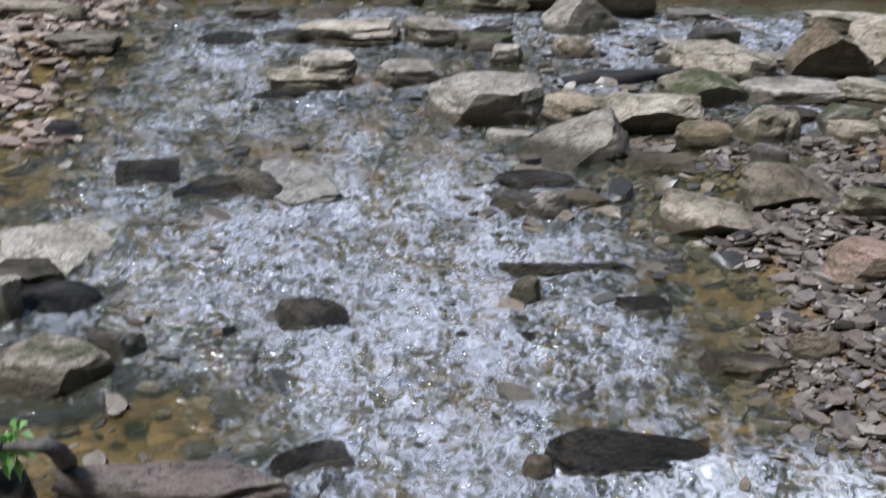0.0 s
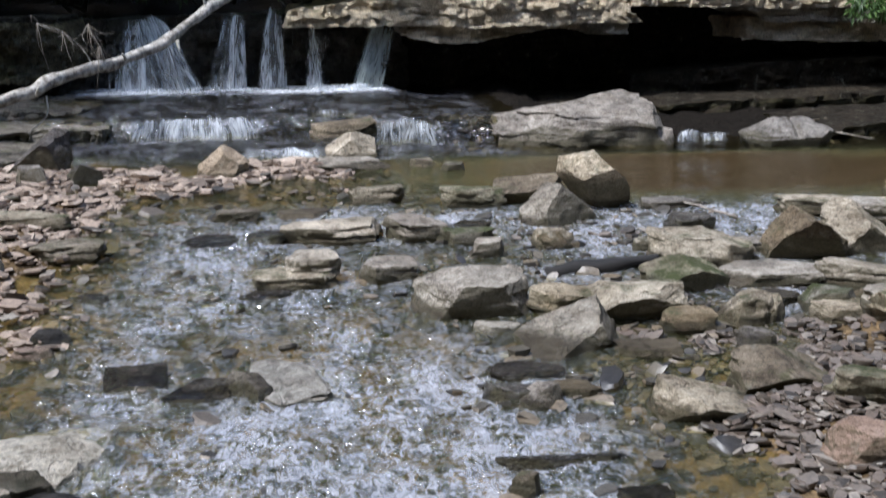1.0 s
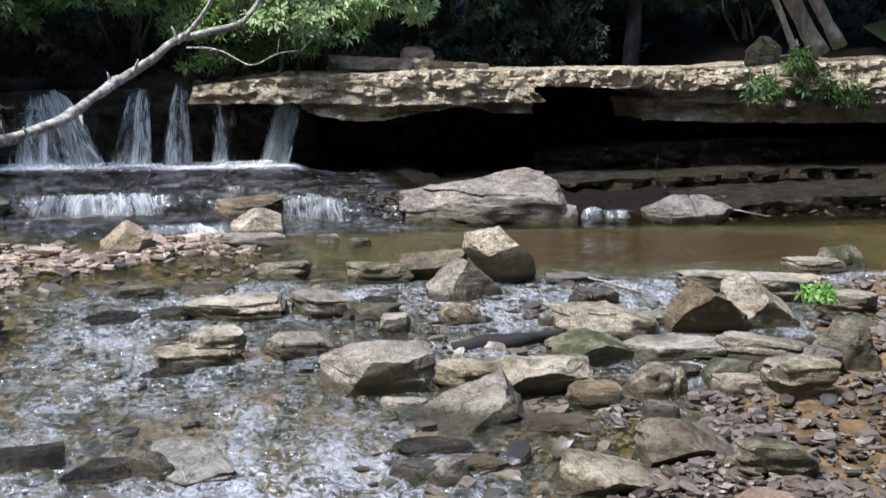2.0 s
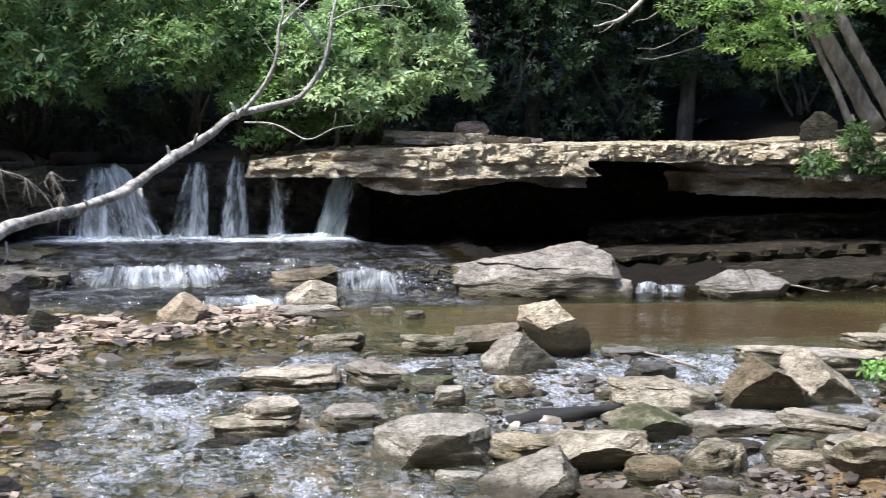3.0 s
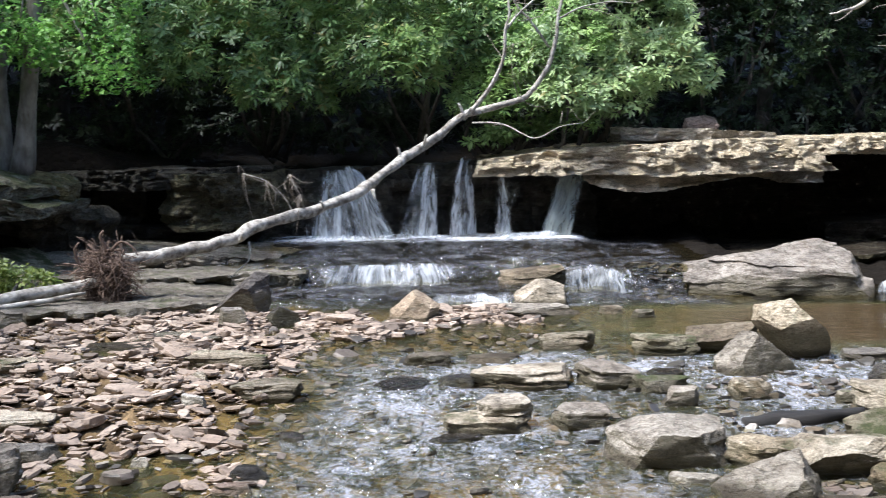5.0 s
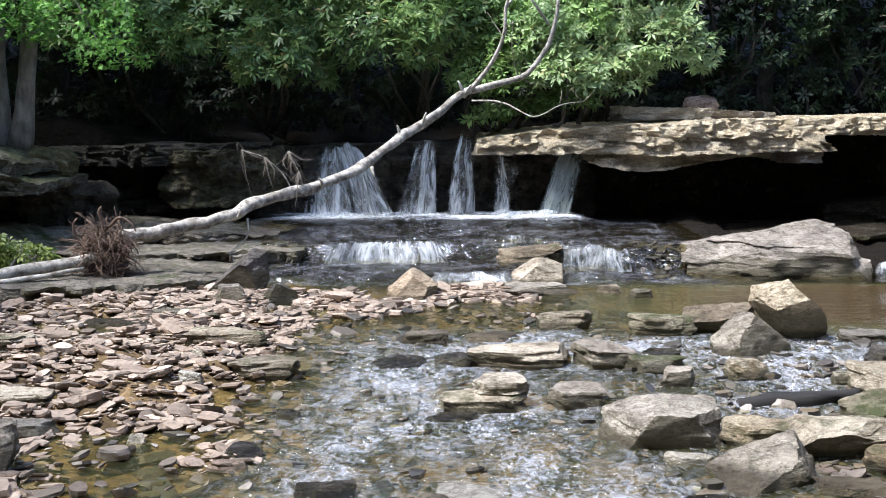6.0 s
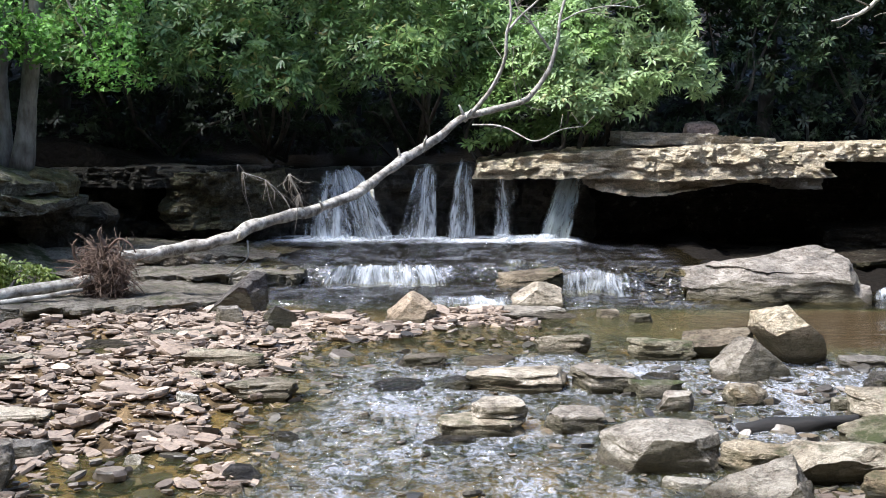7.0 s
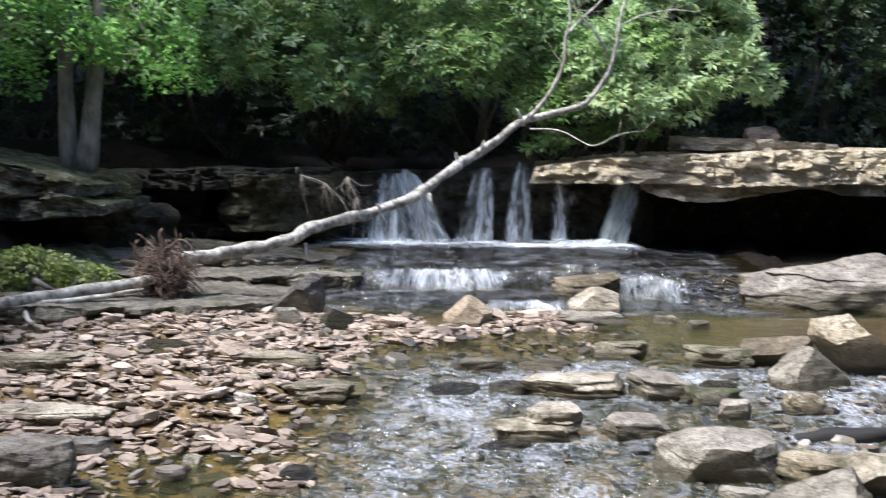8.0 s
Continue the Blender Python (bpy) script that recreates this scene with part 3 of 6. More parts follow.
def rushing(x, y):
    """How fast the water runs: the riffle's tongue, its side arms and the drops."""
    mid = np.interp(y, [2.3, 3.2, 4.2, 5.2, 6.2, 7.2, 8.2], [0.5, 0.42, 0.35, 0.2, -0.05, 0.1, 0.5])
    wid = np.interp(y, [2.3, 3.5, 4.5, 5.5, 6.5, 7.5, 8.5], [1.3, 1.25, 1.12, 0.85, 0.75, 0.65, 0.4])
    n = fbm(flat(x, y) * (1, 0.8, 1), 1.5, 31).reshape(np.shape(x))
    r = np.exp(-np.abs((x - mid) / wid) ** 3) * (0.62 + 0.28 * smooth(6.2, 4.2, y)) * smooth(8.9, 8.0, y) * (0.95 + 0.4 * n)
    r2 = np.exp(-((x - 1.4) / 1.15) ** 2 - ((y - 7.1) / 1.2) ** 2) * (0.8 + 0.5 * n)
    r3 = np.exp(-((x - 1.4) / 0.5) ** 2 - ((y - 2.75) / 0.3) ** 2) * 2.0
    r = np.maximum(r, (0.52 + 0.5 * n) * smooth(9.2, 8.0, y) * smooth(-1.7, -0.6, x - 0.3 * n))
    calm = 1 - np.exp(-((x + 0.5) / 0.42) ** 2 - ((y - 3.2) / 0.4) ** 2)
    calm = calm * (1 - smooth(1.15, 1.7, x + 0.25 * n) * smooth(6.0, 5.2, y) * smooth(2.9, 3.3, y))
    return np.maximum(np.clip(np.maximum(r, r2), 0, 0.82), np.clip(r3, 0, 1.05)) * calm


wx = np.concatenate([np.arange(-5.2, -2.2, 0.06), np.arange(-2.2, 2.9, 0.021), np.arange(2.9, 7.2, 0.05)])
wy = np.concatenate([np.arange(2.2, 8.9, 0.021), np.arange(8.9, 16.0, 0.045)])
X, Y = np.meshgrid(wx, wy, indexing="ij")
RU = rushing(X, Y)
L = level(X, Y)
slope = np.abs(np.gradient(L, wy, axis=1))
spill = np.where(Y > 11.6, np.where(X < 0.62, smooth(-1.85, -1.7, X) * smooth(-0.22, -0.36, X) + 0.3 * smooth(0.1, 0.2, X), smooth(1.5, 1.38, X)), smooth(-0.6, -0.48, X) * smooth(0.34, 0.2, X))
RU = np.maximum(RU, np.clip(slope * 2 - 0.5, 0, 1.2) * (Y > 10.8) * (0.06 + 0.55 * spill))
foot = fbm(flat(X, Y) * (1, 2, 1), 1.8, 91).reshape(X.shape)
RU = np.maximum(RU, np.exp(-np.abs((Y - 14.58 - 0.15 * foot) / 0.45) ** 3) * smooth(-2.9, -2.4, X) * smooth(1.35, 1.0, X) * (1.6 + 1.4 * foot))
RU = np.maximum(RU, 0.42 * (Y > 10.9) * smooth(2.3, 1.9, X) * (0.8 + 0.6 * foot))
P = flat(X, Y)
warp = 0.12 * np.stack([vnoise(P, 2.2, 45), vnoise(P, 2.2, 46), 0 * P[:, 0]], -1)
Q = (P + warp) * (0.5, 1.1, 1)
rip = (0.016 * vnoise(Q, 4.5, 41) + 0.013 * (1 - 2 * np.abs(vnoise(Q, 8, 42))) + 0.008 * (1 - 2 * np.abs(vnoise(Q, 16, 43))) + 0.003 * vnoise(P, 34, 47)).reshape(X.shape)
Z = L + rip * np.where(Y > 10.8, 0.5, 0.1 + RU) * 1.3 + 0.0015 * vnoise(P, 6, 44).reshape(X.shape)
nx, ny = X.shape
idx = np.arange(nx * ny).reshape(nx, ny)
keep = (Z > bed(X, Y) - 0.06)
quads = np.stack([idx[:-1, :-1], idx[1:, :-1], idx[1:, 1:], idx[:-1, 1:]], -1).reshape(-1, 4)
quads = quads[keep.ravel()[quads].any(1) & (Y.ravel()[quads[:, 0]] < np.interp(X.ravel()[quads[:, 0]], [-6, -3, 0, 1, 8], [14.5, 14.8, 15.5, 16.0, 16.0]))]
used = np.unique(quads)
remap = np.zeros(nx * ny, int)
remap[used] = np.arange(len(used))
water = add("water", np.stack([X, Y, Z], -1).reshape(-1, 3)[used], remap[quads], STREAM, label="clear brown stream water breaking white over stones", shade=True)
tagged(water, category="water", kind="structure")
DEEP = np.clip((L - bed(X, Y) - 0.12) / 0.3, 0, 1) * (Y < 11.6) - 0.22 * smooth(10.9, 11.4, Y)
water.data.attributes.new("deep", "FLOAT", "POINT").data.foreach_set("value", DEEP.ravel()[used].astype(np.float32))
water.data.attributes.new("rush", "FLOAT", "POINT").data.foreach_set("value", RU.ravel()[used].astype(np.float32))


# ---- rock ledges ----
def stratum(name, x0, x1, front, back, z0, z1, material, seed, parent=None, label="", rough=0.1, cell=0.032, lean=0.0):
    """One bed of rock: a long slab with a broken, stepped front and worn edges. front, z0, z1: functions of x or numbers."""
    call = lambda f, x: f(x) if callable(f) else np.full_like(x, f)
    xs = np.linspace(x0, x1, 9)
    nxg = int(np.clip((x1 - x0) / cell, 6, 420))
    nzg = int(np.clip(np.mean(call(z1, xs) - call(z0, xs)) / (cell * 0.6), 4, 24))
    nyg = int(np.clip(np.mean(call(back, xs) - call(front, xs)) / (cell * 1.8), 5, 30))
    v, f = box_grid(nxg, nyg, nzg)
    u, t, w = (v[:, 0] + 1) / 2, (v[:, 1] + 1) / 2, (v[:, 2] + 1) / 2
    x = x0 + (x1 - x0) * u
    za, zb = call(z0, x), call(z1, x)
    z = za + (zb - za) * w
    lane = z / 0.115 + 0.9 * vnoise(flat(x, x * 0), 1.3, seed) + 0.35 * vnoise(flat(x, x * 0), 5, seed + 1)
    row = np.floor(lane)
    crack = np.floor(x / 0.26 + 1.8 * vnoise(np.stack([x * 0.9, row * 0.77, x * 0], -1), 1.0, seed + 2))
    chip = np.floor(x / 0.08 + 0.9 * vnoise(np.stack([x * 2.3, lane * 1.4, x * 0], -1), 1.0, seed + 3))
    step = 0.2 * hashed(row, row * 0, row * 0, seed) + 0.42 * hashed(crack, row, crack * 0, seed) + 0.22 * hashed(chip, np.floor(lane * 2), crack, seed + 4)
    step = step + 0.55 * vnoise(np.stack([x, x * 0 + seed * 3.1, z * 1.6], -1), 2.4, seed) + 0.35 * vnoise(np.stack([x, x * 0 + seed * 3.1, z * 1.6], -1), 6, seed + 9)
    step = step - 0.22 * np.exp(-((lane - row) / 0.12) ** 2) * (hashed(crack, row, row * 0, seed + 5) > 0)
    fr = call(front, x) - rough * step + lean * w
    y = fr + (call(back, x) - fr) * t
    x = x + 0.16 * vnoise(np.stack([y, z * 3, x * 0], -1), 1.8, seed + 12) * np.abs(2 * u - 1) ** 6
    p = np.stack([x, y, z], -1)
    big = np.stack([vnoise(p, 2.2, seed + 5), vnoise(p, 2.2, seed + 6), 0.6 * vnoise(p, 2.2, seed + 7)], -1) * 0.035
    small = np.stack([vnoise(p, 9, seed + 8), vnoise(p, 9, seed + 9), 0.45 * vnoise(p, 9, seed + 10)], -1) * 0.028
    fine = np.stack([vnoise(p, 26, seed + 8), vnoise(p, 26, seed + 9), 0.6 * vnoise(p, 26, seed + 10)], -1) * 0.022
    return add(name, p + big + small + fine, f, material, parent, label, shade=True, sharp=22)


def capfront(x):
    return np.interp(x, [-0.2, 0.2, 1.0, 2.5, 4.7, 6.0, 7.2, 10], [14.55, 14.5, 14.45, 14.35, 14.3, 14.4, 14.3, 13.9])


ledge = tagged(holder("rock_ledge", 4, 14.5, 0), "long overhanging tan sandstone caprock above the dark hollow", "rock ledge")
W = [
    ("bed", -0.12, 10.5, lambda x: capfront(x) + 0.0, 17.2, lambda x: np.interp(x, [-0.1, 1.0, 3, 4.0, 5.5, 6.2, 10], [1.15, 1.20, 1.22, 1.25, 1.25, 1.2, 1.25]), lambda x: np.interp(x, [-0.1, 0.4, 1.1, 2.3, 4, 6.7, 7.8, 10], [1.25, 1.31, 1.37, 1.42, 1.46, 1.48, 1.55, 1.65]), 61, 0.17),
    ("bed", -0.05, 4.0, lambda x: capfront(x) - 0.01, 17.0, lambda x: np.interp(x, [0, 1.1, 2, 4.2], [1.05, 1.06, 1.03, 1.08]), lambda x: np.interp(x, [0, 1.0, 3, 4.4], [1.19, 1.24, 1.26, 1.29]), 62, 0.14),
    ("bed", 1.24, 3.3, lambda x: capfront(x) + 0.05 + 0.14 * np.abs(x - 2.0), 16.8, lambda x: np.interp(x, [1.2, 1.4, 1.7, 2.1, 3.0], [0.97, 0.9, 0.83, 0.83, 1.0]), lambda x: np.interp(x, [1.2, 4], [1.1, 1.18]), 63, 0.2),
    ("bed", 3.64, 3.92, lambda x: capfront(x) + 0.02, 16.4, 0.92, 1.18, 64, 0.05),
    ("bed", 5.45, 10.5, lambda x: capfront(x) + 0.1, 16.9, lambda x: np.interp(x, [5.5, 5.8, 10], [1.2, 1.05, 1.0]), 1.38, 65, 0.2),
    ("bed", 5.5, 10.5, lambda x: capfront(x) + 0.22, 16.9, lambda x: np.interp(x, [5.5, 6.5, 10], [0.84, 0.8, 0.8]), 1.1, 66, 0.22),
]
for nm, a, b, fr, bk, lo, hi, sd, rg in W:
    stratum(nm, a, b, fr, bk, lo, hi, LEDGE, sd, ledge, rough=rg * 0.62, lean=0.05)
slabs = tagged(holder("stone_slab", 2.4, 15.3, 1.47), "thin stacked tan slabs lying on the ledge", "stone slab")
stratum("layer", 1.62, 3.5, lambda x: 14.85 + 0.03 * x, 15.7, 1.44, lambda x: np.interp(x, [1.6, 3.5], [1.55, 1.51]), LEDGE, 71, slabs, rough=0.06)
stratum("layer", 1.6, 2.9, lambda x: 14.9 + 0.02 * x, 15.6, 1.52, lambda x: np.interp(x, [1.6, 2.9], [1.61, 1.56]), LEDGE, 72, slabs, rough=0.06)

# hollow behind, its shade painted into the stone, and the cliff under the falls
cliff = tagged(stratum("wall_hollow", 0.7, 11, lambda x: np.interp(x, [0.7, 1.4, 3, 11], [15.5, 15.9, 16.0, 15.6]), 17.5, -0.2, 1.3, SHADE_SHALE, 81, rough=0.2, cell=0.09), "undercut rock wall with the hollow's shade in its dark colour", "rock wall", kind="structure")
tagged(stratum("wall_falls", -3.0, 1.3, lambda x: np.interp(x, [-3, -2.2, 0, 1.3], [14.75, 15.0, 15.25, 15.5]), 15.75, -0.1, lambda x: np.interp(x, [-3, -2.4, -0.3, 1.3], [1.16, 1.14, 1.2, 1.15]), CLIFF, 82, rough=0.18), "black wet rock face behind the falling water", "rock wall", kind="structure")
bench = tagged(holder("rock_bench", 5, 13.2, 0.1), "low rock benches under the overhang, shade in their dark colour", "rock bench")
stratum("bench", 2.6, 10.5, lambda x: 13.8 + 0.2 * np.sin(x), 16.0, -0.1, lambda x: np.interp(x, [2.6, 5, 8], [0.12, 0.2, 0.26]), SHADE_SHALE, 83, bench, rough=0.12, cell=0.08)
stratum("bench", 4.2, 10.5, lambda x: 14.75 + 0.12 * np.sin(1.7 * x), 16.0, 0.2, lambda x: np.interp(x, [4.2, 6, 8], [0.4, 0.55, 0.6]), SHADE_SHALE, 84, bench, rough=0.14, cell=0.08)
stratum("bench", 5.2, 9.5, lambda x: 11.9 + 0.1 * np.sin(2 * x), 13.6, -0.1, lambda x: np.interp(x, [5.2, 7, 9], [0.08, 0.14, 0.2]), SHADE_SHALE, 85, bench, rough=0.15, cell=0.08)

left_ledge = tagged(holder("rock_ledge", -4.5, 14.5, 0), "weathered olive brown rock ledge beside the falls", "rock ledge")
# The CLIFF beds carry the recess's shade in their dark colour
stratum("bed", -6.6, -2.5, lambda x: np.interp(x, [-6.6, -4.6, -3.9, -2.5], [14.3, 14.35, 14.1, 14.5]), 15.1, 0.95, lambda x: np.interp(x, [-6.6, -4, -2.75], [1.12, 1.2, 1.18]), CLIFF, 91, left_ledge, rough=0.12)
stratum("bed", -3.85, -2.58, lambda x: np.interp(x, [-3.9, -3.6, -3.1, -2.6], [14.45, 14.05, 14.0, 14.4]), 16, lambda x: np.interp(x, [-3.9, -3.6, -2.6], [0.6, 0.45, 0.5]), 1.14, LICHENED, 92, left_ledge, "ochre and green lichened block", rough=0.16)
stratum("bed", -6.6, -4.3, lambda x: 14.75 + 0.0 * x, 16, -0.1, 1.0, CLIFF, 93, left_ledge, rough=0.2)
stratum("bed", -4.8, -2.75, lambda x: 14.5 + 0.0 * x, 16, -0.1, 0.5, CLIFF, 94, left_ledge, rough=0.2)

shelf = tagged(holder("rock_shelf", -3.6, 11, 0), "stepped grey bedrock shelf at the stream's edge", "rock shelf")
stratum("bed", -5.6, -2.3, lambda x: np.interp(x, [-5.6, -4, -2.9, -2.3], [9.75, 9.8, 10.2, 10.9]), 12.6, -0.1, lambda x: np.interp(x, [-5.6, -3, -2.3], [0.18, 0.14, 0.06]), SHELF, 101, shelf, rough=0.14)
stratum("bed", -5.4, -1.9, lambda x: np.interp(x, [-5.4, -3, -1.9], [11.6, 11.8, 12.3]), 14.8, 0.0, lambda x: np.interp(x, [-5.4, -3, -1.9], [0.25, 0.2, 0.16]), SHELF, 102, shelf, rough=0.14)
stratum("bed", -5.4, -2.2, lambda x: np.interp(x, [-5.4, -3, -2.2], [12.5, 12.7, 13.2]), 14.8, 0.1, lambda x: np.interp(x, [-5.4, -3, -2.2], [0.36, 0.3, 0.24]), SHELF, 103, shelf, rough=0.14)

steps = tagged(holder("rock_step", -0.6, 12, 0), "low black wet rock steps below the falls", "rock step")
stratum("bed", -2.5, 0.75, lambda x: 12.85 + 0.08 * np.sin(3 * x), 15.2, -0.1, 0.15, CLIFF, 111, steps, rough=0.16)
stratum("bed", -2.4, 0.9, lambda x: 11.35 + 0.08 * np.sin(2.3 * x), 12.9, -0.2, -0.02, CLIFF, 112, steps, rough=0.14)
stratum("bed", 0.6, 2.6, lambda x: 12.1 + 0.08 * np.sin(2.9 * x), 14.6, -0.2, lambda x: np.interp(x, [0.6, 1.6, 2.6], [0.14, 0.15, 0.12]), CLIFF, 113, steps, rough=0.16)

# ---- falling water ----
def fall(top_span, foot_span, y, z1, z0, seed, label, dense, paint=FALL):
    """A curtain that leaves the lip, fans or gathers on its way and frays; three layers of strands."""
    top = tagged(holder("waterfall", sum(foot_span) / 2, y, z0), label, "waterfall")
    wide = max(top_span[1] - top_span[0], foot_span[1] - foot_span[0])
    drop = z1 - z0
    for k in range(3):
        nu, nv = max(8, int(wide / 0.02)), 24
        u, s = np.meshgrid(np.linspace(0, 1, nu), np.linspace(0, 1, nv), indexing="ij")
        e = s ** (0.75 if drop > 0.5 else 1.0)
        x = (top_span[0] + (top_span[1] - top_span[0]) * u) * (1 - e) + (foot_span[0] + (foot_span[1] - foot_span[0]) * u) * e
        x = x + 0.025 * vnoise(flat(u * 5, s * 2), 1, seed + 30 + k).reshape(u.shape)
        yy = y - 0.05 * k - (0.12 + 0.1 * k) * min(1, drop * 1.6) * np.sqrt(s) - 0.05 * vnoise(flat(u * wide * 6, s), 1, seed + k).reshape(x.shape)
        yy = yy + 0.012 * vnoise(flat(u * wide * 30, s * 3), 1, seed + 7 + k).reshape(x.shape)
        z = z1 - 0.09 * drop * np.abs(2 * u - 1) ** 3 * (1 - s) - drop * s + 0.04 * (1 - 0.7 * s) * vnoise(flat(u * wide * 8, s * 0), 1, seed + 9).reshape(x.shape)
        i = np.arange(nu * nv).reshape(nu, nv)
        q = np.stack([i[:-1, :-1], i[1:, :-1], i[1:, 1:], i[:-1, 1:]], -1).reshape(-1, 4)
        ob = add("curtain", np.stack([x, yy, z], -1).reshape(-1, 3), q, paint, shade=True)
        ob.parent = top
        ob.matrix_parent_inverse = top.matrix_world.inverted()
        edge = 1 - np.abs(2 * u - 1) ** 3
        rush = (dense - 0.2 * k) * (0.3 + 0.7 * edge) - 0.4 * (1 - edge) - 0.5 * np.exp(-s / 0.05) + 1.1 * fbm(flat(u * wide * 5, s * 0.5), 1, seed + 60 + k).reshape(u.shape) + 0.35 * smooth(0.8, 1.0, s)
        ob.data.attributes.new("rush", "FLOAT", "POINT").data.foreach_set("value", rush.ravel().astype(np.float32))
        path = np.stack([u * wide + seed * 3.7, np.full_like(u, k * 1.3), -s * drop], -1)
        ob.data.attributes.new("flow", "FLOAT_VECTOR", "POINT").data.foreach_set("vector", path.ravel().astype(np.float32))
    return top


fall((-2.10, -1.74), (-2.22, -1.62), 15.0, 1.14, 0.31, 1, "thin white veil of falling water", 0.5)
fall((-1.90, -1.52), (-1.72, -1.10), 14.98, 1.17, 0.31, 11, "wide white fan of falling water", 1.0)
fall((-0.84, -0.60), (-1.08, -0.60), 15.02, 1.21, 0.31, 2, "narrow white curtain of falling water", 0.65)
fall((-0.34, -0.17), (-0.48, -0.13), 15.05, 1.29, 0.31, 3, "thin white ribbon of falling water", 0.5)
fall((0.12, 0.40), (0.10, 0.45), 15.1, 1.05, 0.33, 4, "faint trickles falling behind the ledge", 0.1)
fall((0.88, 1.20), (0.65, 0.99), 14.95, 1.05, 0.3, 5, "smooth grey spout pouring from under the ledge", 1.4, SPOUT)
fall((-1.62, -0.36), (-1.7, -0.3), 12.5, 0.24, 0.03, 6, "low white cascade over a rock step", 0.85, CASCADE)
fall((0.76, 1.40), (0.74, 1.44), 11.9, 0.24, 0.02, 7, "low white cascade beside a brown block", 0.6, CASCADE)
fall((-0.5, 0.32), (-0.52, 0.34), 11.22, 0.09, 0.0, 8, "shallow white spill at the pool's head", 0.7, CASCADE)
fall((-2.25, -0.45), (-2.35, -0.4), 14.5, 0.37, 0.29, 21, "white froth at the foot of the falls", 0.5, CASCADE)
fall((0.1, 0.95), (-0.1, 1.05), 14.42, 0.38, 0.29, 22, "white froth under the grey spout", 0.6, CASCADE)
fall((0.15, 0.62), (0.12, 0.65), 12.9, 0.26, 0.08, 9, "thin trickle over a dark rock step", 0.4)
fall((3.7, 4.25), (3.68, 4.27), 11.75, 0.1, 0.0, 10, "small white spill between two boulders", 0.7, CASCADE)


# ---- stones ----
STYLES = {
    # exponent, side cuts, top cuts, taper, bedding steps, roughness
    "slab": (18.0, 6, 0, 0.05, 0.05, 0.045),
    "block": (18.0, 5, 1, 0.07, 0.04, 0.05),
    "boulder": (6.0, 6, 4, 0.14, 0.03, 0.07),
    "split": (14.0, 4, 1, 0.16, 0.02, 0.045),
    "wedge": (12.0, 4, 4, 0.24, 0.035, 0.055),
    "hewn": (20.0, 0, 0, 0.03, 0.035, 0.05),
}


def stone_shape(w, d, h, style, seed, n=11, sink=0.08, cuts=()):
    """A broken piece of bedded stone: a squared body split off along random planes, then worn."""
    p, sides, tops, taper, beds, rough = STYLES[style]
    rng = np.random.default_rng(seed)
    v, f = box_grid(n, n, max(2 if n < 3 else 4, int(n * 0.7)))
    q = v / ((np.abs(v) ** p).sum(1) ** (1 / p))[:, None]
    planes = []
    a0 = rng.uniform(0, 6.28)
    for c in range(sides):
        a = a0 + 2 * np.pi * (c + rng.uniform(-0.3, 0.3)) / sides
        planes.append((a, rng.uniform(-0.25, 0.35), rng.uniform(0.70, 0.93)))
    for c in range(tops):
        planes.append((rng.uniform(0, 6.28), rng.uniform(0.45, 1.0), rng.uniform(0.62, 0.85)))
    planes.append((rng.uniform(0, 6.28), rng.uniform(1.35, 1.52), rng.uniform(0.80, 0.92)))
    for a, e, r in planes:
        nv = np.array([np.cos(a) * np.cos(e), np.sin(a) * np.cos(e), np.sin(e)])
        reach = 0.55 * np.abs(nv).sum() + 0.45 * np.abs(nv).max()
        q = q - np.maximum(q @ nv - reach * r, 0)[:, None] * nv
    for cx, cy, cz, off in cuts:
        nv = np.array([cx, cy, cz]) / math.sqrt(cx * cx + cy * cy + cz * cz)
        q = q - np.maximum(q @ nv - off, 0)[:, None] * nv
    q[:, :2] *= (1 - taper * (q[:, 2:3] + 1) / 2)
    q[:, :2] *= (1 - (0.0 if style in ("boulder", "hewn") else 0.25) * np.clip(0.1 - q[:, 2:3], 0, 1))
    lo, hi = q.min(0), q.max(0)
    q = (q - lo) / (hi - lo) * 2 - 1
    size = np.array([w / 2, d / 2, (h + sink) / 2])
    s0 = min(w, d, h * 2)
    r = q * size
    k = rng.uniform(0, 50)
    lay = np.floor(r[:, 2] / max(0.018, h * 0.2) + 0.35 * vnoise(r, 2.5 / s0, seed))
    st = vnoise(np.stack([q[:, 0] * 1.3, q[:, 1] * 1.3, lay * 2.3 + k], -1), 1.0, seed)
    r[:, :2] *= (1 + beds * 2.4 * st)[:, None]
    for sc, am in ((1.5, 0.9), (4.5, 0.75), (11, 0.55)):
        r = r + rough * s0 * am * 0.5 * np.stack([vnoise(r + k, sc / s0, seed + i) for i in (1, 2, 3)], -1)
    if style == "split":
        r[:, 2] -= 0.06 * np.exp(-((r[:, 0] - 0.05 * w) / 0.03) ** 2) * (q[:, 2] > 0)
    r[:, 2] += (h + sink) / 2 - sink
    return r, f


def rock(name, x, y, w, d, h, turn, tilt, style, material, seed, label, cuts=()):
    n = 52 if w > 0.8 else 30 if w > 0.45 else 22 if w > 0.3 else 14
    v, f = stone_shape(w, d, h, style, seed + 200, n, 0.08, cuts)
    ob = add(name, v, f, material, label=label, shade=True, sharp=20)
    z = max(float(level(np.array([x]), np.array([y - d * 0.4]))[0]), min(float(bed(np.array([x]), np.array([y]))[0]) + 0.015, 0.2))
    ob.matrix_world = pose(x, y, z, 0, tilt, turn)
    return tagged(ob, category="rock")


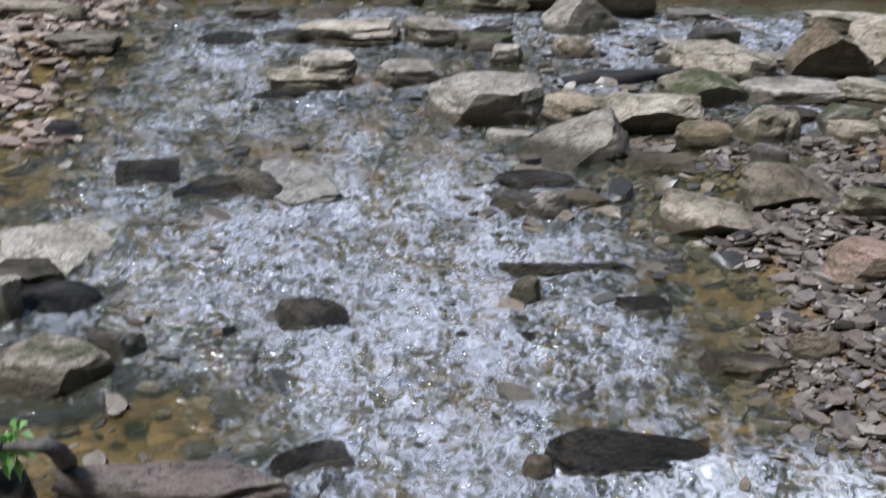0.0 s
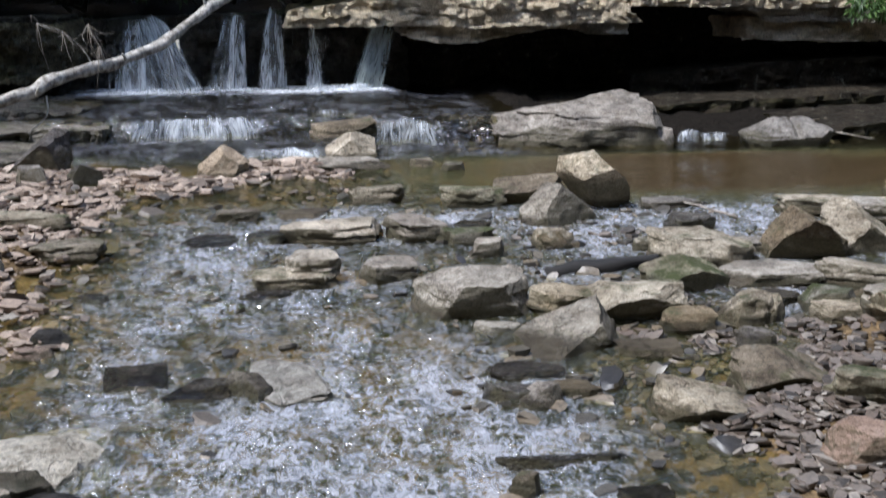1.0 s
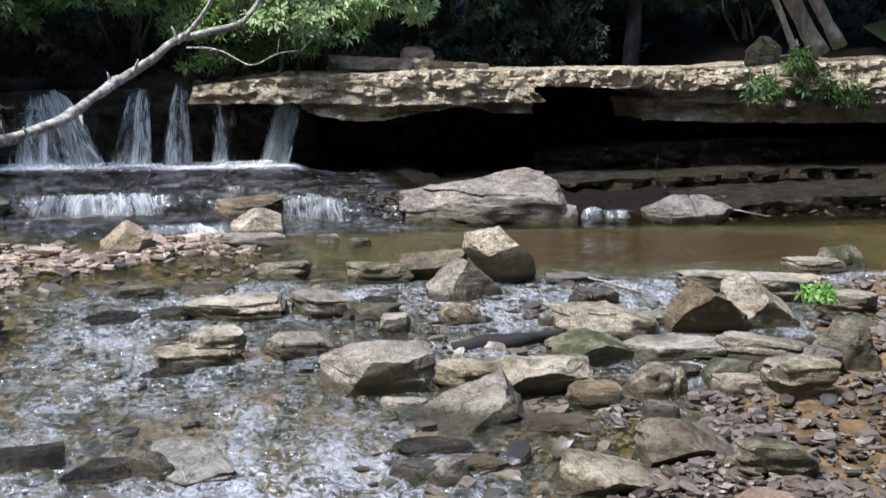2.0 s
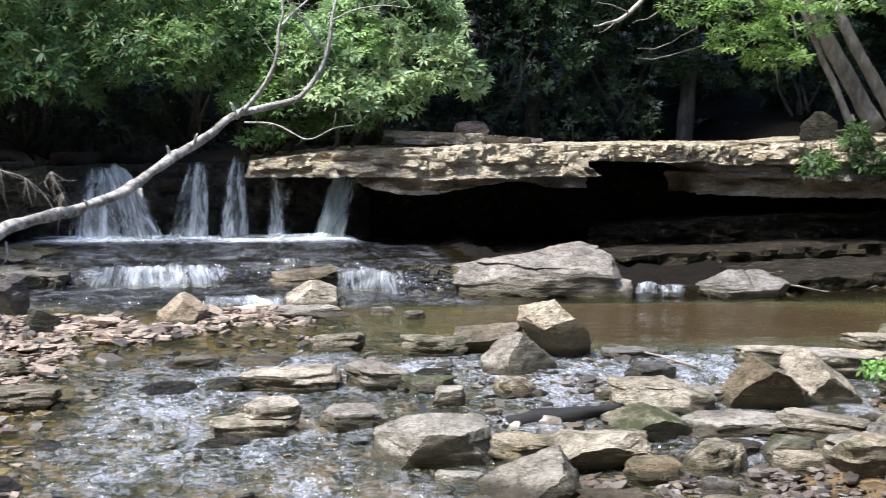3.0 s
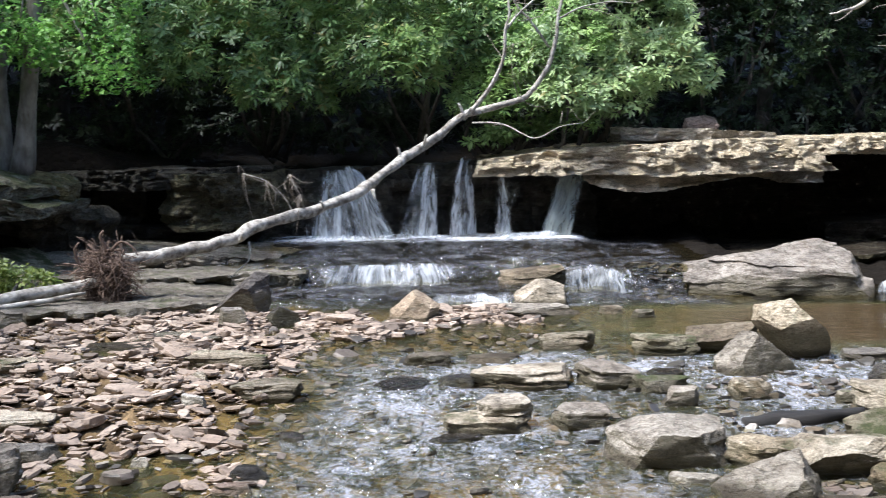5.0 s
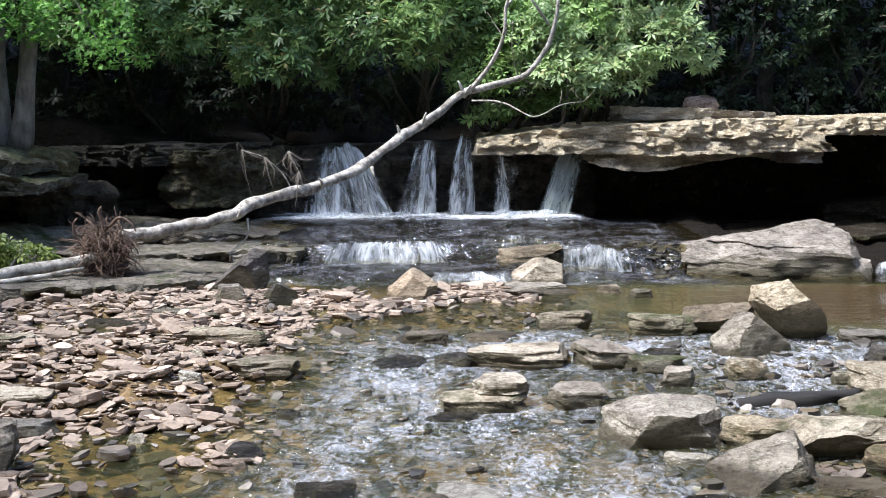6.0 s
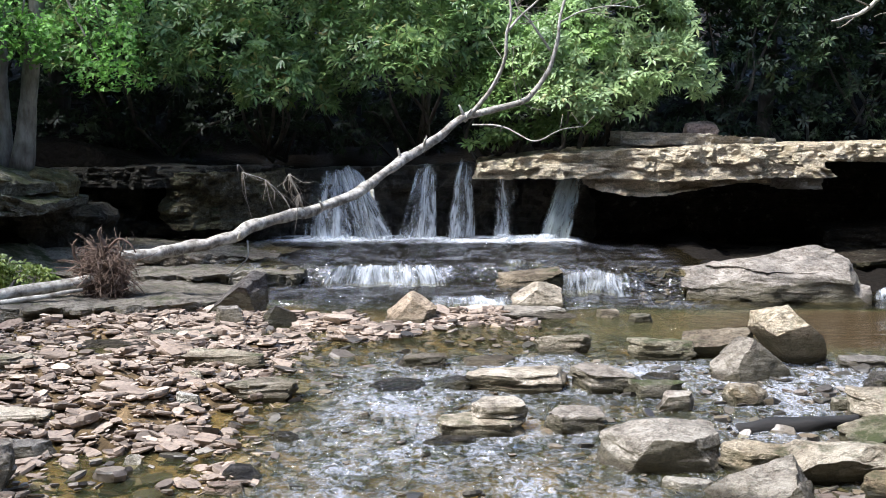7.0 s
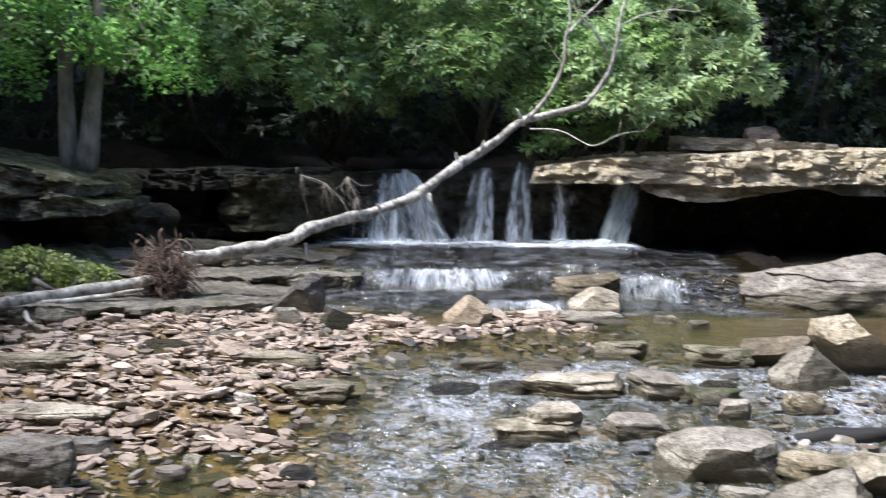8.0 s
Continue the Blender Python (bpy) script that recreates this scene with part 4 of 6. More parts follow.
rock("boulder", 2.80, 11.88, 1.70, 0.95, 0.47, 0, 0, "hewn", GREY, 1, "large grey layered sandstone boulder standing in the pool", [(-0.42, 0.1, 0.9, 0.46), (-0.62, -0.55, 0.55, 0.62), (0.1, -0.5, 0.86, 0.52), (0.62, -0.1, 0.78, 0.78), (0.9, -0.25, 0.25, 0.9), (-0.5, -0.8, 0.1, 0.85)])
rock("boulder", 4.74, 11.37, 0.85, 0.5, 0.26, 0, 0, "split", GREY, 2, "pale grey split boulder in the still pool", [(0.55, -0.2, 0.8, 0.85), (-0.7, -0.1, 0.7, 0.9), (0.0, -0.75, 0.6, 0.8)])
rock("boulder", 2.12, 8.4, 0.50, 0.44, 0.42, 0, 0, "hewn", TAN, 3, "pale upright sandstone block with a shaded face", [(0.74, -0.05, 0.67, 0.55), (0.2, -0.85, -0.48, 0.34), (-0.5, -0.3, 0.81, 0.85), (-0.76, -0.2, -0.62, 0.45), (-0.2, -0.72, 0.66, 0.72), (0.9, -0.4, 0.1, 0.9)])
rock("stone_block", 2.30, 5.80, 0.34, 0.28, 0.15, 20, 0, "boulder", TAN, 121, "rounded tan block in the riffle")
rock("stone_block", 2.74, 5.86, 0.28, 0.22, 0.13, -10, 0, "block", MOSS, 122, "small mossy block among wet slabs")
rock("stone_slab", 2.98, 5.62, 0.36, 0.26, 0.12, 8, 3, "slab", TAN, 123, "tan slab at the edge of the gravel bank")
rock("stone_slab", 3.80, 7.58, 0.62, 0.36, 0.15, -10, 6, "slab", PALE, 124, "pale slab resting on the bank blocks")
rock("stone_slab", 2.52, 6.02, 0.30, 0.2, 0.06, 4, 0, "slab", WET, 125, "thin wet slab in the riffle")
rock("stone_slab", 1.25, 8.60, 0.46, 0.33, 0.13, -4, 0, "slab", MOSS, 4, "low mossy brown sandstone slab in the shallow water")
rock("stone_slab", 1.68, 8.66, 0.50, 0.31, 0.18, -8, -4, "hewn", BROWN, 126, "brown sandstone slab with a dark front beside a boulder", [(-0.15, -0.3, 0.94, 0.72), (0.9, -0.4, 0.0, 0.85), (0.0, -0.85, -0.5, 0.6)])
rock("stone", 1.74, 7.84, 0.52, 0.36, 0.27, 0, 0, "hewn", TAN, 5, "pointed grey tan stone leaning on a boulder", [(-0.66, -0.2, 0.72, 0.16), (0.62, -0.74, 0.22, 0.12), (0.66, 0.15, 0.73, 0.3), (-0.4, -0.85, 0.3, 0.62)])
rock("stone", 1.56, 7.22, 0.26, 0.18, 0.12, 10, 5, "wedge", TAN, 6, "small tan wedge of sandstone in the riffle")
rock("stone_slab", 2.62, 8.29, 0.42, 0.25, 0.07, 5, 4, "slab", GREY, 7, "smooth grey slab at the pool's edge")
rock("stone_slab", 2.50, 7.51, 0.35, 0.24, 0.11, 0, 3, "slab", WET, 8, "wet grey slab split by the current")
rock("stone_block", 2.36, 6.76, 0.60, 0.38, 0.20, -4, 3, "hewn", TAN, 9, "tan sandstone block with an olive stained front", [(0.45, -0.1, 0.88, 0.78), (0.8, -0.55, 0.2, 0.85), (-0.1, -0.8, 0.6, 0.88), (-0.9, -0.3, 0.2, 0.9)])
rock("stone_slab", 2.11, 7.08, 0.18, 0.14, 0.08, 0, 0, "slab", TAN, 10, "low tan slab beside a larger block")
rock("stone", 2.14, 6.38, 0.47, 0.30, 0.16, 4, 0, "hewn", MOSS, 11, "moss-covered grey stone between the blocks", [(-0.4, -0.2, 0.9, 0.42), (0.5, -0.15, 0.85, 0.55), (0.2, -0.9, -0.2, 0.6)])
rock("stone_slab", 2.78, 6.99, 0.43, 0.21, 0.08, 0, 0, "slab", GREY, 12, "flat grey slab at the top of the riffle")
rock("stone_slab", 3.57, 7.95, 0.53, 0.32, 0.11, -4, 0, "slab", TAN, 13, "layered tan slab beside the pool")
rock("boulder", 3.02, 6.78, 0.50, 0.36, 0.31, 0, 0, "hewn", BROWN, 14, "dark-fronted brown block on the bank", [(-0.78, -0.1, 0.62, 0.66), (0.55, -0.1, 0.83, 0.56), (-0.15, -0.85, -0.5, 0.34), (0.75, -0.6, 0.2, 0.8)])
rock("boulder", 3.42, 6.93, 0.46, 0.34, 0.31, 0, 4, "hewn", TAN, 15, "brown tilted block leaning on its neighbour", [(0.62, -0.2, 0.76, 0.42), (-0.6, -0.4, 0.68, 0.62), (0.3, -0.92, 0.0, 0.75)])
rock("stone_slab", 2.66, 6.42, 0.62, 0.38, 0.09, 0, -3, "slab", PALE, 16, "pale grey slab sloping into the riffle")
rock("stone_slab", 3.16, 6.30, 0.56, 0.34, 0.12, -12, 5, "slab", TAN, 17, "tan flat slab with a dark underside")
rock("stone", 4.60, 8.47, 0.47, 0.33, 0.10, 0, 0, "slab", TAN, 18, "tan rounded stone on the bank by the pool")
rock("stone_slab", 4.08, 7.69, 0.46, 0.32, 0.12, 10, 5, "slab", PALE, 19, "pale slanted slab on the bank")
rock("stone", 4.97, 8.76, 0.35, 0.25, 0.14, 0, 0, "boulder", MOSS, 20, "mossy grey stone at the pool's bank")
rock("boulder", 3.45, 5.93, 0.34, 0.27, 0.27, 0, 0, "boulder", MOSS, 21, "rounded mossy boulder on the gravel bank")
rock("stone_block", 1.93, 5.66, 0.27, 0.19, 0.11, 0, 0, "block", BROWN, 22, "brown layered block in the riffle")
rock("stone", 2.35, 5.77, 0.24, 0.17, 0.14, 15, -6, "block", TAN, 23, "tan angular stone in the riffle")
rock("stone", 2.19, 5.44, 0.21, 0.15, 0.08, 0, 4, "wedge", GREY, 24, "grey cone-shaped stone in shallow water")
rock("stone_block", 2.74, 5.69, 0.33, 0.20, 0.09, -8, 0, "block", TAN, 25, "tan block with an olive flank")
rock("stone", 3.24, 5.80, 0.22, 0.15, 0.11, 0, 8, "slab", GREY, 26, "grey tilted stone on the bank")
rock("stone_block", 2.96, 5.49, 0.35, 0.25, 0.12, 12, 0, "block", TAN, 27, "tan squared block on the gravel bank")
rock("stone_slab", 4.12, 7.12, 0.39, 0.27, 0.09, 0, 0, "slab", TAN, 28, "tan slab on the gravel bank")
rock("stone", 3.49, 6.45, 0.19, 0.18, 0.06, 0, 0, "boulder", BROWN, 29, "small brown stone between slabs")
rock("stone", 3.04, 5.93, 0.22, 0.18, 0.07, 0, 0, "slab", BROWN, 30, "brown flat stone in gravel")
rock("boulder", 0.90, 6.08, 0.60, 0.36, 0.21, 0, 0, "hewn", PALE, 31, "large pale block with a water-darkened base", [(-0.9, -0.3, 0.3, 0.74), (-0.55, -0.1, 0.83, 0.86), (0.1, -0.97, -0.2, 0.86), (0.85, -0.45, 0.2, 0.98), (0.2, -0.1, 0.97, 0.9)])
rock("stone_block", 1.39, 6.01, 0.40, 0.24, 0.14, 0, 0, "block", TAN, 32, "tan fissured block beside a larger pale one")
rock("stone", 0.99, 5.77, 0.24, 0.14, 0.04, 0, 0, "slab", WHITE, 33, "low whitish stone in the water")
rock("stone_slab", 1.33, 5.52, 0.52, 0.36, 0.21, 14, 0, "hewn", TAN, 34, "tan slab tilted on its edge beside the rapids", [(-0.50, -0.28, 0.82, 0.16), (0.88, -0.35, 0.3, 0.55), (0.35, -0.92, 0.1, 0.62)])
rock("stone_block", 1.68, 5.86, 0.60, 0.28, 0.19, -6, -5, "hewn", TAN, 35, "long tan block with a dark overhanging face", [(0.1, -0.82, -0.55, 0.38), (-0.75, -0.2, 0.6, 0.72), (0.7, -0.5, 0.45, 0.92), (0.0, -0.35, 0.93, 0.82)])
rock("stone_slab", 1.67, 5.41, 0.34, 0.24, 0.04, 0, 0, "slab", PALE, 36, "pale flat slab at the water's edge")
rock("stone_block", 2.09, 4.83, 0.44, 0.30, 0.17, 0, 4, "hewn", BROWN, 37, "brown layered block on the gravel", [(-0.55, -0.35, 0.76, 0.72), (0.55, -0.2, 0.81, 0.62), (0.1, -0.85, -0.5, 0.5), (0.8, -0.6, 0.0, 0.8)])
rock("stone_slab", 1.74, 4.64, 0.56, 0.28, 0.12, -8, 7, "hewn", TAN, 38, "tan slanting slab on wet gravel", [(0.3, -0.1, 0.95, 0.52), (-0.8, -0.5, 0.3, 0.85), (0.1, -0.85, -0.5, 0.6)])
rock("stone_block", 2.37, 4.56, 0.40, 0.24, 0.14, 15, 8, "block", MOSS, 39, "olive mossy slab on the gravel bank")
rock("boulder", 2.11, 4.09, 0.34, 0.24, 0.18, 0, 0, "boulder", PINK, 40, "reddish brown rounded boulder on the gravel")
rock("stone", 2.43, 4.50, 0.15, 0.09, 0.06, 0, 0, "wedge", TAN, 41, "small tan stone on the gravel")
rock("stone_slab", 1.01, 5.17, 0.35, 0.22, 0.04, 8, 0, "slab", WET, 42, "dark wet slab in the rapids")
rock("stone_slab", 0.93, 4.89, 0.28, 0.17, 0.07, -8, 5, "slab", WET, 43, "dark wet slab under another")
rock("stone", 1.02, 4.81, 0.20, 0.14, 0.10, 10, 10, "wedge", GREY, 44, "grey wet stone in the rapids")
rock("stone", 1.20, 4.95, 0.21, 0.15, 0.04, 0, 0, "slab", TAN, 45, "low tan stone in the rapids")
rock("stone", -0.72, 5.26, 0.28, 0.2, 0.07, 4, 0, "hewn", WET, 46, "dark wet block in the current", [(-0.5, -0.3, 0.8, 0.8), (0.2, -0.5, 0.85, 0.75)])
rock("stone", -0.44, 5.10, 0.30, 0.17, 0.06, 0, 0, "wedge", WET, 47, "jagged black wet stone in the current")
rock("stone", -0.21, 5.08, 0.22, 0.11, 0.10, -35, 0, "wedge", WET, 48, "sharp dark wet stone in the current")
rock("stone_slab", -0.04, 5.22, 0.46, 0.58, 0.05, 12, 0, "boulder", WHITE, 49, "pale slab awash in the stream")
rock("stone_slab", -0.99, 4.56, 0.54, 0.56, 0.05, 0, 0, "boulder", WHITE, 50, "wide pale slab awash beside the bank")
rock("stone", -1.01, 4.27, 0.24, 0.19, 0.05, 0, 0, "slab", TAN, 51, "tan stone at the bank")
upper = rock("stone_slab", 0.08, 6.66, 0.31, 0.26, 0.085, 5, 0, "slab", PALE, 52, "pale flat stone lying on another")
upper.location.z += 0.09
rock("stone_slab", -0.01, 6.58, 0.46, 0.26, 0.10, 0, 0, "slab", TAN, 53, "tan layered slab in the stream")
rock("stone", 0.50, 6.68, 0.32, 0.30, 0.11, 0, 3, "slab", GREY, 54, "smooth grey stone awash in the stream")
rock("stone_slab", 0.22, 7.58, 0.62, 0.44, 0.11, 0, 0, "slab", PALE, 55, "cream layered slab in the stream")
rock("stone", 1.04, 7.39, 0.36, 0.25, 0.10, 0, 0, "block", MOSS, 56, "green mossy stone in the stream")
rock("stone", 0.74, 7.56, 0.40, 0.36, 0.13, 0, 3, "slab", GREY, 57, "smooth grey stone awash")
rock("stone", -0.20, 7.56, 0.25, 0.17, 0.06, 0, 0, "slab", WET, 58, "dark flat stone in the stream")
rock("stone", -0.54, 7.55, 0.34, 0.26, 0.04, 0, 0, "slab", WET, 59, "grey flat stone in the stream")
rock("stone", -0.18, 6.39, 0.29, 0.15, 0.04, 0, 0, "slab", WET, 60, "dark stone barely above water")
rock("stone_slab", 0.02, 8.37, 0.39, 0.27, 0.04, 0, 0, "slab", GREY, 61, "grey flat slab in shallow water")
rock("stone_slab", -0.42, 8.29, 0.31, 0.22, 0.07, 0, 0, "slab", BROWN, 62, "brown flat slab in shallow water")
rock("stone", 0.57, 8.81, 0.39, 0.27, 0.12, 0, 0, "block", TAN, 63, "tan stone at the tip of the bar")
rock("stone", -0.62, 10.09, 0.42, 0.3, 0.24, 0, 0, "hewn", ORANGE, 64, "ochre tan rounded stone on the gravel bar", [(-0.7, -0.2, 0.68, 0.42), (0.6, -0.2, 0.78, 0.55), (0.2, -0.85, 0.5, 0.6), (0.9, -0.3, -0.1, 0.8)])
rock("stone", 0.48, 11.03, 0.46, 0.3, 0.23, 0, 0, "hewn", PALE, 65, "pale pinkish block below the small cascade", [(-0.66, -0.2, 0.74, 0.55), (0.5, -0.3, 0.82, 0.62), (0.1, -0.85, 0.5, 0.7)])
rock("stone_slab", 0.23, 10.53, 1.05, 0.52, 0.07, 0, 0, "slab", PALE, 66, "long pale slab at the pool's edge")
rock("stone", 1.07, 10.52, 0.19, 0.22, 0.06, 0, 0, "block", PALE, 67, "small pale stone in the pool")
rock("stone", 1.32, 10.26, 0.21, 0.15, 0.06, 0, 0, "slab", TAN, 68, "small flat stone in the pool")
rock("stone", 1.13, 7.79, 0.26, 0.16, 0.04, 0, 0, "slab", WET, 69, "wet stone in the riffle")
rock("stone", 1.56, 7.19, 0.24, 0.17, 0.11, 0, 0, "wedge", BROWN, 70, "brown wedge stone in the riffle")
rock("stone", 1.12, 7.06, 0.22, 0.15, 0.11, 0, 0, "block", GREY, 71, "small grey stone in the riffle")
rock("boulder", -2.22, 10.61, 0.56, 0.37, 0.36, 0, 0, "hewn", DARK, 73, "dark brown upright stone at the bar's head", [(-0.72, -0.1, 0.69, 0.22), (0.25, -0.3, 0.92, 0.82), (0.9, -0.3, 0.2, 0.82), (0.0, -0.95, -0.2, 0.7)])
rock("stone_slab", -1.75, 8.05, 0.54, 0.30, 0.09, -6, 0, "slab", TAN, 74, "tan slab on the gravel bar")
rock("stone_slab", -1.35, 7.27, 0.42, 0.28, 0.09, 10, 0, "slab", TAN, 75, "brown slab at the edge of the gravel bar")
rock("stone_slab", -3.32, 7.72, 0.75, 0.38, 0.15, 6, 0, "slab", TAN, 76, "wide tan slab raised on the gravel bar")
rock("stone_slab", -2.83, 6.64, 0.72, 0.36, 0.05, 3, 0, "slab", PALE, 77, "pale thin slab lying on the gravel bar")
rock("boulder", -2.49, 5.57, 0.48, 0.29, 0.21, 10, 0, "block", GREY, 78, "grey angular rock at the bar's edge")
rock("stone", -1.21, 5.85, 0.23, 0.20, 0.06, 0, 0, "boulder", DARK, 79, "dark grey rounded stone in the shallows")
rock("stone", -1.24, 5.66, 0.19, 0.14, 0.04, 0, 0, "slab", PINK, 80, "reddish flat stone in the shallows")
rock("stone", -1.07, 6.42, 0.13, 0.09, 0.05, 0, 0, "slab", WET, 81, "small dark stone in the riffle")
rock("stone", -2.08, 9.77, 0.23, 0.16, 0.14, 0, 0, "block", GREY, 82, "grey stone at the head of the bar")
rock("stone", -1.72, 9.97, 0.29, 0.17, 0.15, 30, 20, "wedge", DARK, 83, "dark leaning slab of shale on the bar")
rock("stone_slab", -2.40, 6.12, 0.29, 0.23, 0.07, 0, 0, "slab", GREY, 84, "flat grey stone on the gravel bar")
rock("stone", -1.84, 7.54, 0.15, 0.09, 0.06, 0, 0, "boulder", WHITE, 85, "pale cream cobble on the gravel bar")
rock("stone", -1.74, 6.99, 0.15, 0.12, 0.05, 10, 6, "slab", WHITE, 86, "pale chip of sandstone on the bar")
rock("stone", -1.80, 6.04, 0.11, 0.08, 0.05, 0, 0, "boulder", WHITE, 87, "pale cobble in shallow water")
rock("stone_slab", -2.36, 9.22, 0.68, 0.37, 0.04, 0, 0, "slab", TAN, 88, "flat tan slab on the gravel bar")
rock("stone_slab", -2.75, 8.95, 0.53, 0.25, 0.04, 0, 0, "slab", BROWN, 89, "flat brown slab on the gravel bar")
rock("boulder", 0.46, 12.30, 0.66, 0.41, 0.15, 0, -4, "hewn", BROWN, 91, "rust brown block splitting the small cascade", [(0.75, -0.4, -0.55, 0.62), (-0.2, -0.3, 0.93, 0.8), (-0.85, -0.4, 0.3, 0.9), (0.0, -0.9, 0.4, 0.85)])
rock("stone", 0.03, 3.88, 0.27, 0.2, 0.07, 0, 0, "boulder", WET, 92, "dark wet stone in the rapids")
rock("stone", 0.55, 3.75, 0.07, 0.06, 0.035, 0, 0, "boulder", WET, 93, "small dark stone in the rapids")
rock("stone", 0.78, 3.73, 0.08, 0.06, 0.03, 0, 0, "boulder", WET, 94, "small dark stone in the rapids")
rock("stone_slab", 1.01, 4.26, 0.52, 0.09, 0.04, 0, 0, "slab", WET, 95, "long dark slab crossing the rapids")
rock("stone", 0.81, 4.05, 0.11, 0.09, 0.09, 0, 0, "wedge", BROWN, 96, "brown wet stone in the rapids")
rock("boulder", -0.82, 3.57, 0.43, 0.32, 0.10, 0, 0, "boulder", TAN, 97, "mottled tan boulder at the near bank")
rock("stone", -0.61, 3.69, 0.19, 0.13, 0.09, 0, 0, "block", WET, 98, "dark stone at the near bank")
rock("stone", -0.88, 4.07, 0.34, 0.24, 0.07, 0, 6, "wedge", DARK, 99, "dark angular stone at the near bank")
rock("stone", -1.04, 3.96, 0.15, 0.12, 0.15, 0, 0, "block", PALE, 100, "pale stone at the near bank")
rock("stone_slab", -0.33, 2.88, 0.62, 0.2, 0.09, 0, 0, "slab", PINK, 101, "pinkish slab at the near water's edge")
rock("stone_slab", 0.97, 3.03, 0.50, 0.26, 0.045, -6, 4, "slab", WET, 102, "large dark wet slab above the small drop")
rock("stone", 0.02, 3.07, 0.29, 0.18, 0.035, 12, 0, "wedge", WET, 103, "black jagged wet stone in the rapids")
rock("stone", 0.68, 2.95, 0.10, 0.08, 0.06, 0, 0, "boulder", ORANGE, 104, "small ochre stone at the drop")
rock("stone", 1.23, 3.94, 0.20, 0.11, 0.04, 0, 0, "slab", WET, 105, "dark flat stone in the rapids")
rock("stone_slab", 1.47, 3.49, 0.29, 0.17, 0.06, -12, 0, "slab", BROWN, 106, "brown wet slab at the gravel's edge")
rock("stone", 1.71, 3.56, 0.16, 0.13, 0.08, 0, 0, "boulder", BROWN, 107, "brown stone at the gravel's edge")
rock("stone", -0.79, 2.93, 0.17, 0.13, 0.05, 0, 0, "slab", DARK, 108, "dark stone at the near bank")
top_stone = rock("stone", 2.66, 15.25, 0.42, 0.3, 0.18, 0, 0, "wedge", PINK, 301, "pinkish pointed stone on the stacked slabs")
top_stone.location.z = 1.55
bank = tagged(holder("bank_rock", -5.2, 11.9, 0.7), "lichen-spotted layered grey rock jutting from the wooded bank", "rock")
stratum("bed", -6.6, -4.62, lambda x: np.interp(x, [-6.6, -5.4, -4.6], [11.5, 11.6, 11.9]), 13.4, 0.98, lambda x: np.interp(x, [-6.6, -5.4, -4.9, -4.6], [1.5, 1.32, 1.2, 1.08]), BANK, 141, bank, rough=0.15)
stratum("bed", -6.6, -4.42, lambda x: np.interp(x, [-6.6, -5.2, -4.4], [11.6, 11.7, 12.1]), 13.4, lambda x: np.interp(x, [-6.6, -5.2, -4.4], [0.7, 0.74, 0.80]), lambda x: np.interp(x, [-6.6, -4.9, -4.4], [1.04, 1.02, 0.88]), BANK, 142, bank, rough=0.14)
# Dark CLIFF colour paints the shade of the hollow below the rock
stratum("bed", -6.6, -4.3, lambda x: np.interp(x, [-6.6, -5, -4.3], [12.6, 12.8, 13.3]), 14.0, -0.1, 0.8, CLIFF, 143, bank, rough=0.2)
block = rock("boulder", -4.82, 12.95, 0.74, 0.5, 0.30, 0, 4, "hewn", LICHENED, 304, "ochre lichened block on the dark bank", [(-0.5, -0.3, 0.8, 0.8), (0.6, -0.2, 0.75, 0.85), (0.2, -0.9, -0.3, 0.8)])
block.location.z = 0.93
tagged(stratum("bank_rock", -6.2, -4.35, lambda x: np.interp(x, [-6.2, -4.9, -4.3], [10.9, 11.05, 11.5]), 12.9, -0.1, lambda x: np.interp(x, [-6.2, -4.9, -4.35], [0.52, 0.42, 0.16]), MOSS, 144, rough=0.12), "low mossy rock under leafy bank plants", "rock")

# ---- fallen tree with its root plate ----
fallen = tagged(holder("fallen_tree", -3.4, 10.7, 0.15), "pale barkless fallen tree leaning across the stream", "fallen tree")


def under(parent, name, vf, material, label=""):
    ob = add(name, vf[0], vf[1], material, shade=True)
    ob.parent = parent
    ob.matrix_parent_inverse = parent.matrix_world.inverted()
    return tagged(ob, label)


trunk_line = [(-3.26, 10.75, 0.47), (-3.12, 10.90, 0.48), (-2.86, 11.10, 0.52), (-2.45, 11.40, 0.59), (-2.24, 11.70, 0.70), (-1.72, 12.30, 0.83), (-1.30, 12.80, 1.00), (-0.92, 13.30, 1.29), (-0.71, 13.50, 1.41), (-0.28, 13.80, 1.74), (-0.06, 13.90, 1.82)]
under(fallen, "trunk", tube(trunk_line, [0.066, 0.062, 0.058, 0.058, 0.06, 0.056, 0.054, 0.052, 0.05, 0.044, 0.038], 14, 0.03, 0.022), BIRCH)
for k, (i, dx, dz) in enumerate(((7, -0.03, 0.13), (8, 0.05, 0.15), (9, -0.06, 0.17), (9, 0.07, 0.12), (5, -0.04, 0.08), (6, 0.03, -0.1), (3, 0.02, 0.07))):
    a = np.array(trunk_line[i]) + (0.02 * k, 0, 0)
    under(fallen, "stub", tube([a, a + (dx * 0.5, -0.03, dz * 0.6), a + (dx, -0.05, dz)], [0.022, 0.016, 0.008], 6, 0.04, 0.012, k), LIMB)
